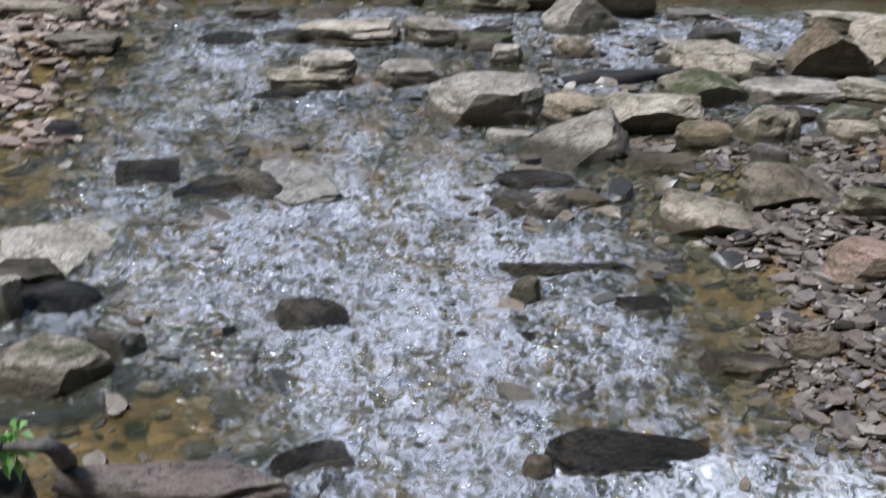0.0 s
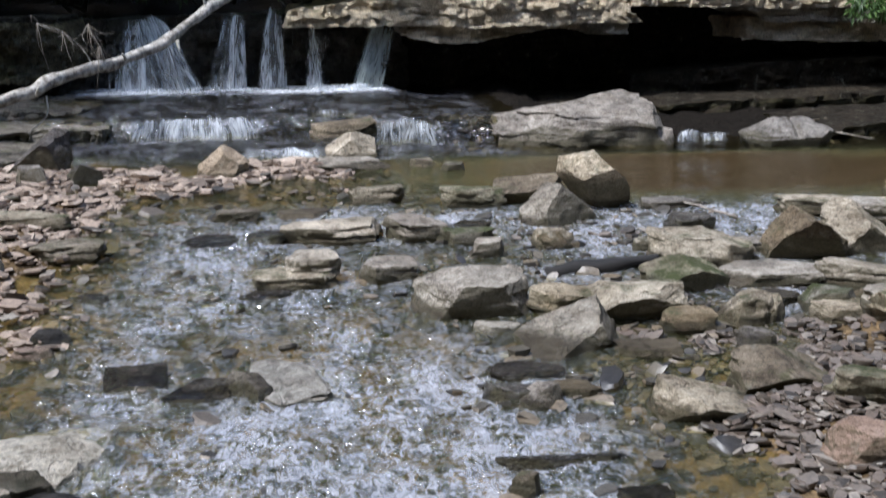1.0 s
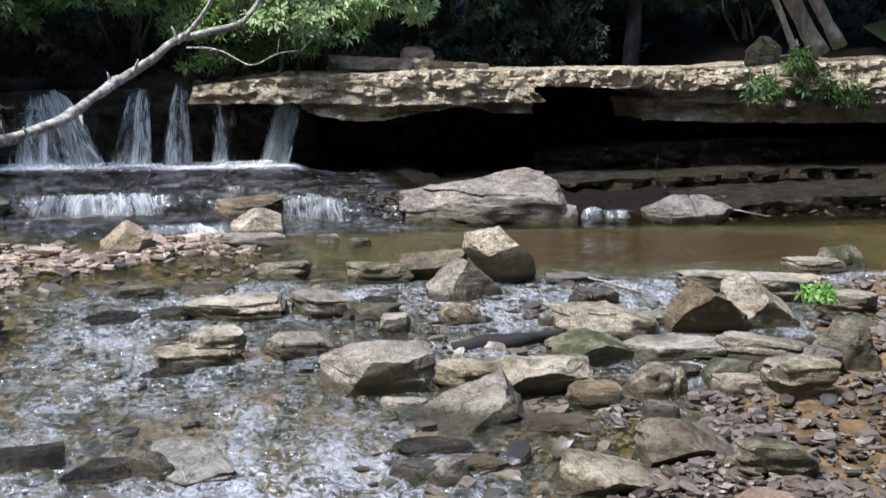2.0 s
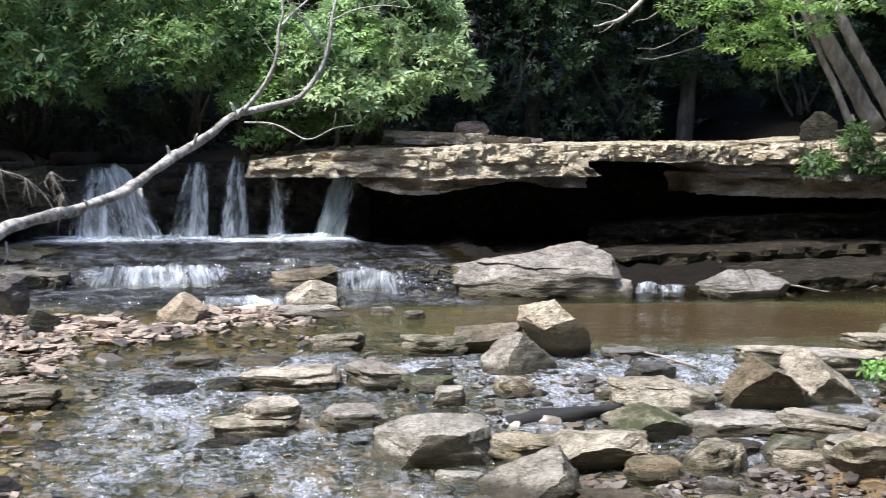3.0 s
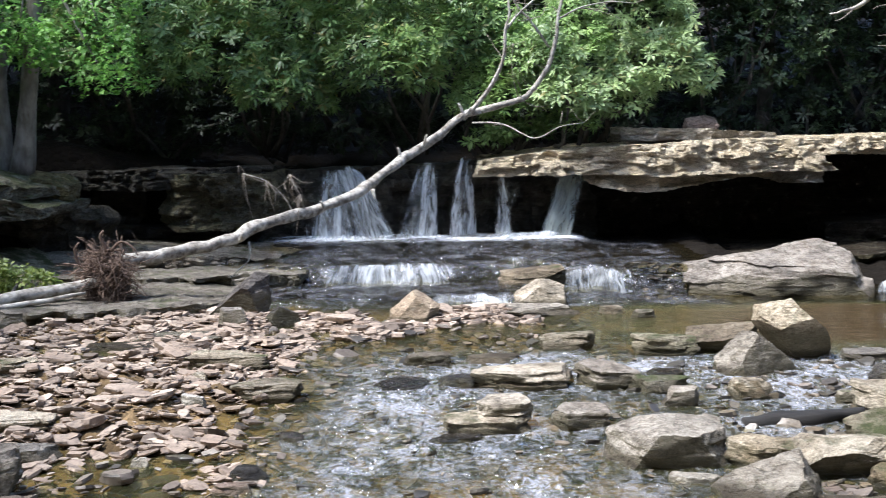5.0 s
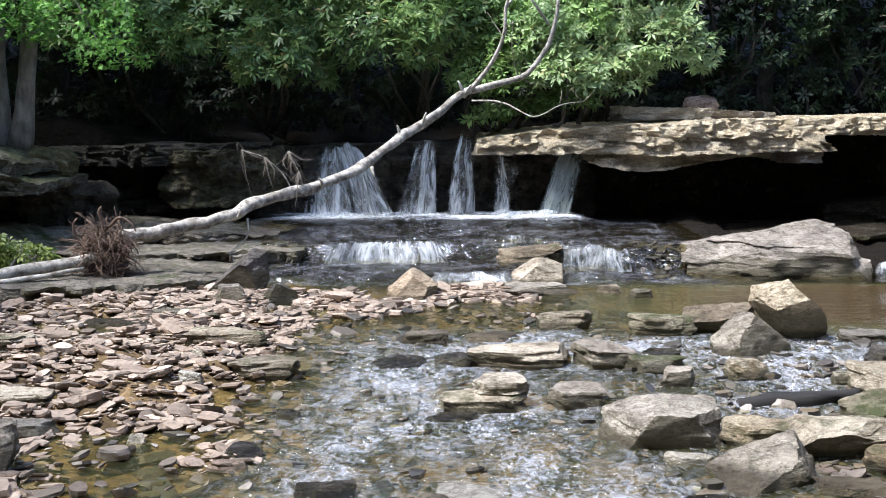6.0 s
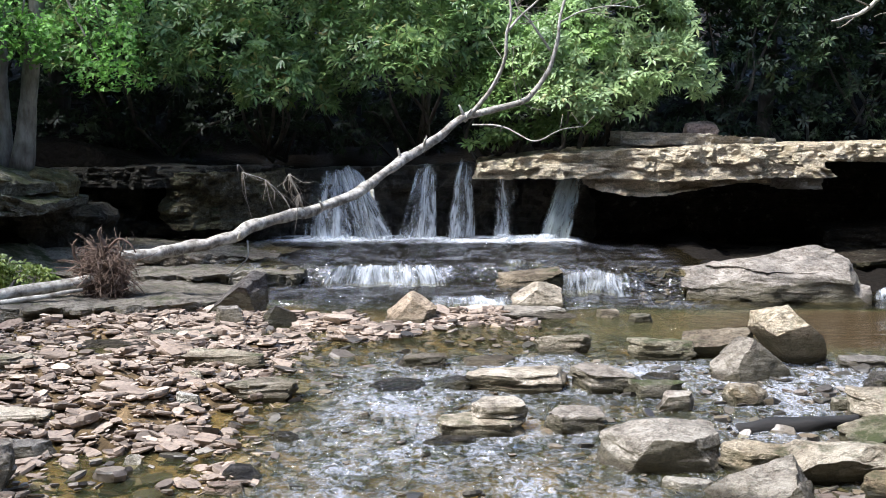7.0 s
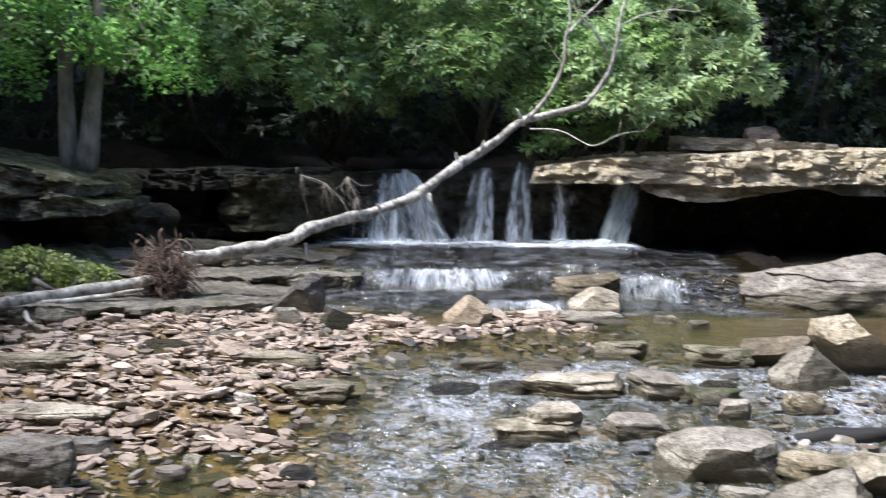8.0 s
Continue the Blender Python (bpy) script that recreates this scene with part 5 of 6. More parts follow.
limbs = [
    ([(-0.06, 13.90, 1.82), (0.39, 14.00, 1.94), (0.53, 14.00, 2.04), (0.71, 14.00, 2.29), (0.82, 14.00, 2.64), (0.84, 14.00, 2.88), (0.97, 14.10, 3.35)], 0.04),
    ([(-0.25, 13.80, 1.72), (0.01, 13.80, 2.01), (0.21, 13.70, 2.38), (0.23, 13.70, 2.70), (0.28, 13.70, 2.90), (0.24, 13.80, 3.32)], 0.028),
    ([(0.23, 13.70, 2.70), (0.38, 13.80, 2.88), (0.64, 13.90, 3.14), (0.76, 13.90, 3.45)], 0.016),
    ([(0.74, 14.00, 2.52), (0.51, 13.90, 2.83), (0.35, 13.90, 3.02), (0.26, 13.90, 3.33)], 0.016),
    ([(-0.15, 13.80, 1.68), (0.20, 13.70, 1.66), (0.54, 13.50, 1.50), (0.82, 13.50, 1.62), (1.08, 13.60, 1.66)], 0.012),
    ([(0.84, 14.00, 2.84), (1.09, 14.00, 2.96), (1.41, 14.00, 3.02), (1.7, 14.0, 3.0)], 0.012),
    ([(-2.28, 11.55, 0.57), (-2.28, 11.50, 0.39), (-2.43, 11.40, 0.25), (-2.22, 11.30, 0.31), (-2.14, 11.30, 0.25)], 0.009),
    ([(-1.92, 12.10, 0.75), (-2.01, 12.00, 0.98), (-2.16, 11.90, 1.13), (-2.38, 11.90, 1.21)], 0.007),
    ([(-1.82, 12.20, 0.80), (-1.86, 12.10, 0.98), (-1.96, 12.10, 1.18)], 0.006),
]
rng = np.random.default_rng(5)
for pts, r in limbs:
    under(fallen, "limb", tube(pts, np.linspace(r, r * 0.35, len(pts)), 7, 0.06, 0.006), LIMB)
for k in range(80):
    pts, r = limbs[rng.integers(0, 6)] if k < 40 else limbs[rng.integers(7, 9)]
    i = rng.integers(1, len(pts))
    a = np.array(pts[i])
    dvec = rng.normal(0, 1, 3) * (0.5, 0.3, 0.5) + (0.1, 0, 0.45) if k < 40 else rng.normal(0, 1, 3) * (0.4, 0.3, 0.35) + (0.15, 0, -0.7)
    ln = rng.uniform(0.2, 0.6) if k < 40 else rng.uniform(0.15, 0.42)
    under(fallen, "twig", tube([a, a + dvec * ln * 0.5 + rng.normal(0, 0.03, 3), a + dvec * ln], [0.0055, 0.004, 0.002] if k < 40 else [0.0042, 0.003, 0.0015], 5, 0.06, 0.014, k), TWIG)
roots = []
for k in range(900):
    # mats of thin roots hang round a packed core
    a = np.array([-3.42, 10.72, 0.36]) + np.clip(rng.normal(0, 1, 3), -1.7, 1.7) * (0.115, 0.07, 0.125)
    dvec = rng.normal(0, 1, 3) * (0.8, 0.5, 0.6) - (0, 0, 0.35)
    dvec = dvec / np.linalg.norm(dvec) * rng.uniform(0.08, 0.22)
    mid = a + dvec * 0.5 + rng.normal(0, 0.055, 3)
    end = a + dvec + rng.normal(0, 0.06, 3)
    mid[2], end[2] = max(mid[2], 0.1), max(end[2], 0.08)
    r = rng.uniform(0.002, 0.0065)
    roots.append(tube([a, mid, end], [r, r * 0.8, r * 0.4], 4, 0.06, 0.01, k))
tagged(under(fallen, "root_plate", join(roots), ROOT, "shaggy brown tangle of broken roots"), kind="stuff")
cv, cf = box_grid(12, 9, 12)
cv = cv / ((np.abs(cv) ** 3).sum(1) ** (1 / 3))[:, None] * (0.17, 0.1, 0.19)
cv = cv + 0.05 * np.stack([vnoise(cv, 11, 5), vnoise(cv, 11, 6), vnoise(cv, 11, 7)], -1) + (-3.42, 10.75, 0.33)
under(fallen, "root_core", (cv, cf), ROOT, "packed brown soil held between the roots")
for k, (pts, r) in enumerate((([(-3.42, 10.72, 0.45), (-3.40, 10.70, 0.60), (-3.44, 10.68, 0.70), (-3.41, 10.68, 0.76)], 0.036), ([(-3.46, 10.72, 0.46), (-3.50, 10.70, 0.58), (-3.56, 10.68, 0.64)], 0.03), ([(-3.55, 10.7, 0.38), (-3.64, 10.66, 0.48), (-3.66, 10.64, 0.60), (-3.62, 10.64, 0.66)], 0.024), ([(-3.38, 10.72, 0.56), (-3.26, 10.68, 0.66), (-3.16, 10.66, 0.62), (-3.10, 10.66, 0.54)], 0.018), ([(-3.5, 10.68, 0.42), (-3.62, 10.62, 0.30), (-3.70, 10.6, 0.12)], 0.016), ([(-3.36, 10.66, 0.5), (-3.3, 10.6, 0.34), (-3.27, 10.58, 0.12)], 0.014))):
    under(fallen, "root", tube(pts, np.linspace(r, r * 0.35, len(pts)) * 0.8, 8, 0.03, 0.009, 60 + k), ROOT)

log = tagged(holder("driftwood_log", -4.2, 10.1, 0.15), "bleached grey log lying on the rock shelf", "log")
under(log, "trunk", tube([(-4.85, 9.55, 0.15), (-4.5, 9.72, 0.19), (-4.1, 10.2, 0.22), (-3.6, 10.57, 0.28), (-3.4, 10.7, 0.33)], [0.06, 0.06, 0.058, 0.05, 0.04], 10, 0.05, 0.012), BIRCH)
under(log, "branch", tube([(-4.7, 9.7, 0.1), (-4.2, 9.95, 0.16), (-3.8, 10.2, 0.2), (-3.5, 10.4, 0.24)], [0.03, 0.03, 0.025, 0.015], 8, 0.06, 0.01), BIRCH)
under(log, "branch", tube([(-4.3, 9.75, 0.12), (-4.2, 9.6, 0.06), (-4.0, 9.5, 0.0)], [0.02, 0.02, 0.012], 7, 0.06, 0.008), BIRCH)

sunken = tagged(holder("sunken_log", 1.77, 6.7, -0.05), "black waterlogged log lying across the riffle", "log")
under(sunken, "trunk", tube([(1.42, 6.66, -0.03), (1.6, 6.7, -0.012), (1.8, 6.69, -0.012), (2.08, 6.72, -0.005)], [0.03, 0.045, 0.048, 0.04], 14, 0.03, 0.03), WETLOG)
for pts in ([(5.15, 11.25, 0.12), (5.35, 11.22, 0.09), (5.56, 11.2, 0.05)], [(2.93, 7.75, 0.03), (2.75, 8.1, 0.05), (2.6, 8.45, 0.06)], [(2.95, 7.0, 0.05), (3.2, 6.98, 0.02), (3.4, 7.0, 0.04)]):
    v, f = tube(pts, [0.009, 0.008, 0.004], 6, 0.05, 0.006)
    tagged(add("stick", v, f, TWIG, label="thin pale stick caught among the stones", shade=True), category="stick")

# ---- foliage ----
LEAVES = {
    # length, width, leaves a whorl, droop
    "rhodo": (0.122, 0.038, 8, 0.25),
    "maple": (0.075, 0.055, 5, 0.1),
    "wide": (0.26, 0.15, 6, 0.3),
    "bough": (0.9, 0.5, 6, 0.3),
    "fern": (0.11, 0.025, 7, 0.3),
    "spray": (0.10, 0.032, 7, 0.15),
    "herb": (0.06, 0.03, 5, 0.25),
    "sprig": (0.05, 0.022, 5, 0.1),
}


def foliage(centres, kind, seed, facing=(0, -0.5, 0.8), spread=0.6):
    """Whorls of single folded leaves at the rows of centres."""
    length, width, count, droop = LEAVES[kind]
    rng = np.random.default_rng(seed)
    n = len(centres)
    ax = np.array(facing) + rng.normal(0, spread, (n, 3))
    ax /= np.linalg.norm(ax, axis=1)[:, None]
    u = np.cross(ax, rng.normal(0, 1, (n, 3)))
    u /= np.linalg.norm(u, axis=1)[:, None]
    w = np.cross(ax, u)
    a = (np.arange(count) / count * 2 * np.pi)[None] + rng.uniform(-0.35, 0.35, (n, count))
    dr = np.cos(a)[..., None] * u[:, None] + np.sin(a)[..., None] * w[:, None]
    lift = rng.uniform(-0.1, 0.5, (n, count))[..., None]
    dr = dr + ax[:, None] * lift - np.array([0, 0, 1.0]) * droop * rng.uniform(0.4, 1.4, (n, count))[..., None]
    dr /= np.linalg.norm(dr, axis=2)[..., None]
    side = np.cross(dr, ax[:, None] + 0.001)
    side /= np.linalg.norm(side, axis=2)[..., None] + 1e-9
    up = np.cross(side, dr)
    ln = length * rng.uniform(0.65, 1.2, (n, count))[..., None]
    wd = width * rng.uniform(0.8, 1.2, (n, count))[..., None]
    b = centres[:, None] + dr * 0.012 + (0 if kind != "maple" else rng.normal(0, 0.05, (n, count, 3)))
    v = np.stack([b, b + dr * ln * 0.5 + side * wd * 0.5 + up * wd * 0.18, b + dr * ln - np.array([0, 0, 0.012]), b + dr * ln * 0.5 - side * wd * 0.5 + up * wd * 0.18, b + dr * ln * 0.52], 2).reshape(-1, 3)
    i = np.arange(n * count)[:, None] * 5
    f = np.concatenate([np.concatenate([i, i + 1, i + 4], 1), np.concatenate([i + 1, i + 2, i + 4], 1), np.concatenate([i + 2, i + 3, i + 4], 1), np.concatenate([i + 3, i, i + 4], 1)])
    return v, f


def cloud(rng, lobes, per, shell=0.88):
    """Points near the upper outer skin of overlapping lobes."""
    pts = []
    for cx, cy, cz, rx, ry, rz in lobes:
        k = int(per * (rx * rz + rx * ry + ry * rz))
        d = rng.normal(0, 1, (k, 3))
        d /= np.linalg.norm(d, axis=1)[:, None]
        r = shell + (1.08 - shell) * rng.random((k, 1)) ** 0.6
        p = d * r
        p = p[(p[:, 2] > -0.55)]
        p = p * (1 + 0.22 * vnoise(p * (rx, ry, rz) + cx, 2.3, int(cx * 10) % 97)[:, None])
        pts.append(np.array([cx, cy, cz]) + p * (rx, ry, rz))
    return np.concatenate(pts)


def shrub(name, base, lobes, per, material, kind, seed, label, category, stems=6, bark_mat=DARKBARK):
    rng = np.random.default_rng(seed)
    top = tagged(holder(name, *base), label, category)
    for s in range(stems):
        lb = lobes[s % len(lobes)]
        b = np.array(base) + rng.normal(0, 0.12, 3) * (1, 1, 0)
        e = np.array(lb[:3]) + rng.normal(0, 0.3, 3) * lb[3:]
        mid = (b + e) / 2 + rng.normal(0, 0.15, 3)
        under(top, "stem", tube([b, mid, e], [0.03, 0.022, 0.008], 6, 0.12, 0.01, s), bark_mat)
    c = cloud(rng, lobes, per * 1.1)
    under(top, "crown", foliage(c, kind, seed), material)
    return top


RL = "dense dark green rhododendron with long glossy leaves"
shrub("rhododendron", (-4.9, 16.8, 1.3), [(-4.5, 15.1, 2.75, 1.1, 0.8, 0.65), (-5.9, 15.5, 3.1, 1.2, 0.9, 0.9), (-4.7, 16.0, 3.7, 1.4, 0.9, 0.8), (-6.6, 16.7, 4.2, 1.4, 1.0, 1.0)], 300, RHODO, "rhodo", 11, RL, "shrub")
shrub("rhododendron", (-3.0, 16.6, 1.3), [(-3.3, 15.0, 2.55, 0.9, 0.75, 0.6), (-2.45, 14.9, 2.2, 0.6, 0.6, 0.5), (-2.6, 15.2, 3.2, 1.1, 0.9, 0.8), (-3.2, 16.6, 4.1, 1.4, 1.0, 0.8)], 320, RHODO, "rhodo", 12, RL, "shrub")
shrub("rhododendron", (-1.0, 16.6, 1.3), [(-1.35, 14.9, 2.45, 0.75, 0.65, 0.55), (-0.5, 15.1, 2.7, 0.8, 0.7, 0.65), (-1.2, 15.3, 3.4, 1.1, 0.9, 0.8), (-0.6, 16.7, 4.2, 1.4, 1.0, 0.8)], 320, RHODO, "rhodo", 13, RL, "shrub")
shrub("rhododendron", (1.6, 16.9, 1.4), [(2.05, 15.4, 2.3, 0.7, 0.6, 0.5), (1.55, 15.2, 1.98, 0.5, 0.4, 0.3), (1.7, 15.8, 3.0, 0.95, 0.8, 0.7), (0.9, 16.4, 3.7, 1.1, 0.8, 0.7), (2.0, 16.9, 4.2, 1.1, 0.9, 0.7)], 320, OLIVE, "rhodo", 14, "grey-green rhododendron overhanging the ledge", "shrub")
shrub("sapling", (0.1, 15.5, 1.2), [(0.1, 14.95, 2.0, 0.52, 0.42, 0.33), (0.49, 14.9, 2.36, 0.54, 0.42, 0.44), (0.0, 15.11, 2.82, 0.57, 0.42, 0.44), (1.04, 15.11, 2.73, 0.52, 0.4, 0.42), (0.52, 14.95, 1.87, 0.52, 0.32, 0.21), (0.4, 14.95, 1.56, 0.42, 0.25, 0.12), (1.0, 14.85, 1.68, 0.36, 0.25, 0.13), (0.02, 15.0, 1.5, 0.25, 0.2, 0.11)], 400, SAPLING, "spray", 15, "bright green sapling leaves about the fallen tree's top", "sapling", stems=4)
shrub("rhododendron", (0.9, 14.9, 1.4), [(1.0, 14.6, 2.0, 0.44, 0.35, 0.28), (0.75, 14.8, 2.4, 0.45, 0.4, 0.35)], 420, OLIVE, "rhodo", 25, "small pale green rhododendron below a bare limb", "shrub", stems=3)
# Three shrubs in the leaf copy that is darkened for shade
shrub("rhododendron", (3.6, 18.6, 1.5), [(3.4, 18.4, 3.0, 1.4, 0.9, 1.2), (4.4, 18.8, 3.8, 1.5, 1.0, 1.0), (2.6, 18.6, 4.2, 1.4, 1.0, 0.9)], 165, RHODO_SHADE, "rhodo", 16, RL, "shrub")
shrub("rhododendron", (6.0, 20, 1.7), [(5.6, 19.6, 3.2, 1.5, 0.9, 1.3), (7.0, 20.2, 3.0, 1.5, 1.0, 1.2), (6.4, 20.4, 4.6, 1.8, 1.0, 1.0)], 140, RHODO_SHADE, "rhodo", 17, RL, "shrub")
shrub("rhododendron", (9.2, 20, 1.7), [(8.8, 19.6, 3.0, 1.6, 1.0, 1.3), (10.4, 20.2, 3.2, 1.6, 1.0, 1.3), (9.4, 20.4, 4.6, 1.8, 1.0, 1.0)], 140, RHODO_SHADE, "rhodo", 18, RL, "shrub")
# Dark-leaved filler shrubs that put shade into the gaps behind the front row
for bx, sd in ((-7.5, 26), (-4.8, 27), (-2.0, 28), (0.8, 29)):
    shrub("rhododendron", (bx, 17.6, 1.4), [(bx - 0.7, 17.0, 2.9, 1.2, 0.6, 0.9), (bx + 0.8, 17.0, 3.1, 1.2, 0.6, 0.9), (bx, 17.2, 4.4, 1.7, 0.7, 0.9)], 100, SHADE_LEAF, "rhodo", sd, "rhododendron deep behind the stream bank, shade in its leaf colour", "shrub")
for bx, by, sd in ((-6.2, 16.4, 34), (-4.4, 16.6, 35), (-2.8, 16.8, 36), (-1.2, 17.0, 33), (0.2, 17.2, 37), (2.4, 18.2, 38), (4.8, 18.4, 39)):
    shrub("rhododendron", (bx, by, 1.2), [(bx - 0.5, by, 1.7, 0.9, 0.4, 0.6), (bx + 0.6, by + 0.1, 1.8, 0.9, 0.4, 0.6)], 120, SHADE_LEAF, "rhodo", sd, "low filler rhododendron under the larger ones, shade in its leaf colour", "shrub", stems=3)
shrub("bush", (-4.6, 10.6, 0.3), [(-4.8, 10.85, 0.36, 0.5, 0.3, 0.17), (-4.3, 11.0, 0.26, 0.32, 0.22, 0.13), (-5.1, 10.7, 0.2, 0.4, 0.25, 0.15)], 1100, HERB, "herb", 19, "low leafy green bush on the bank beside a log", "bush", stems=3)
for bx, bz, rw, sd in ((6.85, 1.2, 0.2, 20), (7.5, 1.25, 0.22, 22), (7.95, 1.15, 0.26, 23), (7.3, 1.55, 0.2, 30)):
    shrub("fern", (bx, 14.5, bz), [(bx, 14.2, bz, rw, 0.14, 0.17)], 700, FERN, "fern", sd, "small green fern growing on the rock ledge", "fern", stems=2)
shrub("grass_tuft", (3.78, 6.9, 0.1), [(3.78, 6.9, 0.15, 0.11, 0.08, 0.05)], 1800, FRESH, "sprig", 26, "bright green tuft growing between bank stones", "plant", stems=0)
shrub("seedling", (-0.79, 2.93, -0.2), [(-0.79, 2.93, -0.12, 0.06, 0.05, 0.06)], 2200, FRESH, "sprig", 24, "small bright green seedling at the water's edge", "plant", stems=2)


def tree(base, points, radii, lobes, per, leaf, kind, bark_mat, seed, label, limbs_n=5):
    per = per * 2
    rng = np.random.default_rng(seed)
    top = tagged(holder("tree", *base), label, "tree")
    for pts, rad in zip(points, radii):
        under(top, "trunk", tube(pts, rad, 12, 0.15, 0.015, seed), bark_mat)
    for k in range(limbs_n):
        lb = lobes[k % len(lobes)]
        b = np.array(points[0][-2]) * (1 - k / limbs_n * 0.5) + np.array(points[0][-1]) * (k / limbs_n * 0.5)
        e = np.array(lb[:3]) + rng.normal(0, 0.25, 3)
        under(top, "limb", tube([b, (b + e) / 2 + rng.normal(0, 0.12, 3), e], [0.035, 0.022, 0.008], 6, 0.15, 0.01, k), bark_mat)
    c = cloud(rng, lobes, per)
    under(top, "crown", foliage(c, kind, seed, (0, -0.3, 0.9), 0.4), leaf)
    return top


# Last two crown lobes sit above view, added to shade the bank behind
tree((-5.1, 13.0, 1.25), [[(-5.02, 13.0, 1.2), (-4.95, 13.0, 1.6), (-4.86, 13.0, 2.4), (-4.7, 13.1, 4.2), (-4.6, 13.2, 6.5)], [(-5.22, 13.1, 1.2), (-5.25, 13.1, 1.8), (-5.25, 13.1, 3.0), (-5.4, 13.2, 6.0)]],
     [[0.14, 0.10, 0.09, 0.08, 0.05], [0.11, 0.085, 0.08, 0.05]],
     [(-5.0, 12.5, 2.55, 0.55, 0.4, 0.32), (-4.2, 12.6, 2.5, 0.6, 0.4, 0.3), (-3.9, 12.7, 2.15, 0.35, 0.3, 0.2), (-5.9, 12.4, 2.2, 0.6, 0.4, 0.3), (-4.6, 12.6, 3.1, 1.0, 0.5, 0.4), (-5.7, 12.5, 3.0, 0.8, 0.5, 0.4), (-4.8, 13.2, 6.6, 1.3, 1.2, 0.9), (-6.6, 13.7, 5.6, 1.7, 1.2, 0.6), (-5.0, 14.2, 5.9, 1.3, 1.1, 0.6)], 160, FRESH, "maple", GREYBARK, 31, "twin-trunked tree with bright green spring leaves", 7)
hemlock = tree((8.28, 15.7, 1.6), [[(8.38, 15.7, 1.67), (8.19, 15.7, 1.97), (7.88, 15.7, 2.46), (7.56, 15.7, 2.96), (6.97, 15.8, 4.12), (5.95, 15.7, 5.49)], [(8.78, 15.9, 1.78), (8.59, 15.9, 2.08), (8.3, 15.9, 2.53), (8.02, 15.9, 2.98), (7.43, 16.0, 4.14), (6.41, 15.9, 5.51)], [(8.03, 15.5, 1.48), (7.87, 15.5, 1.79), (7.6, 15.5, 2.33), (7.33, 15.5, 2.87), (6.84, 15.6, 4.09), (5.99, 15.5, 5.55)]],
     [[0.14, 0.12, 0.11, 0.10, 0.09, 0.06], [0.11, 0.09, 0.085, 0.08, 0.07, 0.05], [0.06, 0.05, 0.047, 0.042, 0.035, 0.02]],
     [(5.86, 14.8, 3.13, 0.7, 0.4, 0.28), (6.17, 14.8, 2.75, 0.55, 0.4, 0.22), (6.47, 14.7, 2.53, 0.4, 0.4, 0.16), (6.73, 14.9, 3.01, 0.5, 0.4, 0.28), (7.49, 14.6, 3.25, 0.5, 0.4, 0.2), (5.63, 15.0, 3.49, 0.8, 0.4, 0.35), (7.09, 14.9, 3.62, 0.8, 0.4, 0.35), (6.8, 15.8, 6.4, 1.2, 1.2, 0.9)], 170, NEEDLE, "spray", GREYBARK, 32, "leaning hemlock trunks with drooping light green sprays", 7)
under(hemlock, "limb", tube([(5.36, 15.3, 3.59), (4.85, 15.2, 3.29), (4.52, 15.1, 3.01), (4.16, 15.0, 2.94)], [0.035, 0.03, 0.022, 0.01], 7, 0.08, 0.02), LIMB)
for pts in [[(5.36, 15.3, 3.59), (5.03, 15.2, 3.11), (4.71, 15.1, 2.99)], [(4.63, 15.1, 3.12), (4.41, 15.0, 3.17), (4.19, 15.0, 3.22)], [(5.69, 15.2, 2.73), (5.16, 15.1, 2.57), (4.79, 15.1, 2.54)], [(4.52, 15.1, 3.01), (4.35, 15.0, 2.89), (4.22, 15.0, 2.85)], [(5.57, 15.2, 2.94), (5.08, 15.1, 2.7), (4.74, 15.0, 2.66)]]:
    under(hemlock, "twig", tube(pts, [0.012, 0.008, 0.004], 5, 0.06, 0.02), TWIG)
stump = rock("stump", 7.45, 15.5, 0.5, 0.4, 0.34, 20, 0, "boulder", MOSS, 131, "mossy rotten stump on top of the ledge")
stump.location.z = 1.56
tagged(stump, category="stump")
# Crowns stand above view, added to shade the woods; only the trunks show
TL = "tall dark forest tree standing behind the shrubs"
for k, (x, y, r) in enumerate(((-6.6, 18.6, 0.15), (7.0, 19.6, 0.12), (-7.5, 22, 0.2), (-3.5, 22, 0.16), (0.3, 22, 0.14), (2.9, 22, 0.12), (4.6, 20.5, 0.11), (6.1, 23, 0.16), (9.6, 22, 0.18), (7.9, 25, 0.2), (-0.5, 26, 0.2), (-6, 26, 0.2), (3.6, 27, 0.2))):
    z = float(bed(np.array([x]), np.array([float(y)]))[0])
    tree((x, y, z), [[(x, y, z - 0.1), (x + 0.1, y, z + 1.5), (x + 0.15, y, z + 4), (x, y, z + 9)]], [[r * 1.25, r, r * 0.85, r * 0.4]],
         [(x - 1.0, y - 0.2, z + 6.2, 1.9, 1.5, 1.0), (x + 1.2, y, z + 6.6, 1.9, 1.5, 1.0), (x, y + 0.8, z + 7.6, 2.0, 1.8, 1.2)], 20, SHADE_LEAF, "wide", DARKBARK, 40 + k, TL, 4)
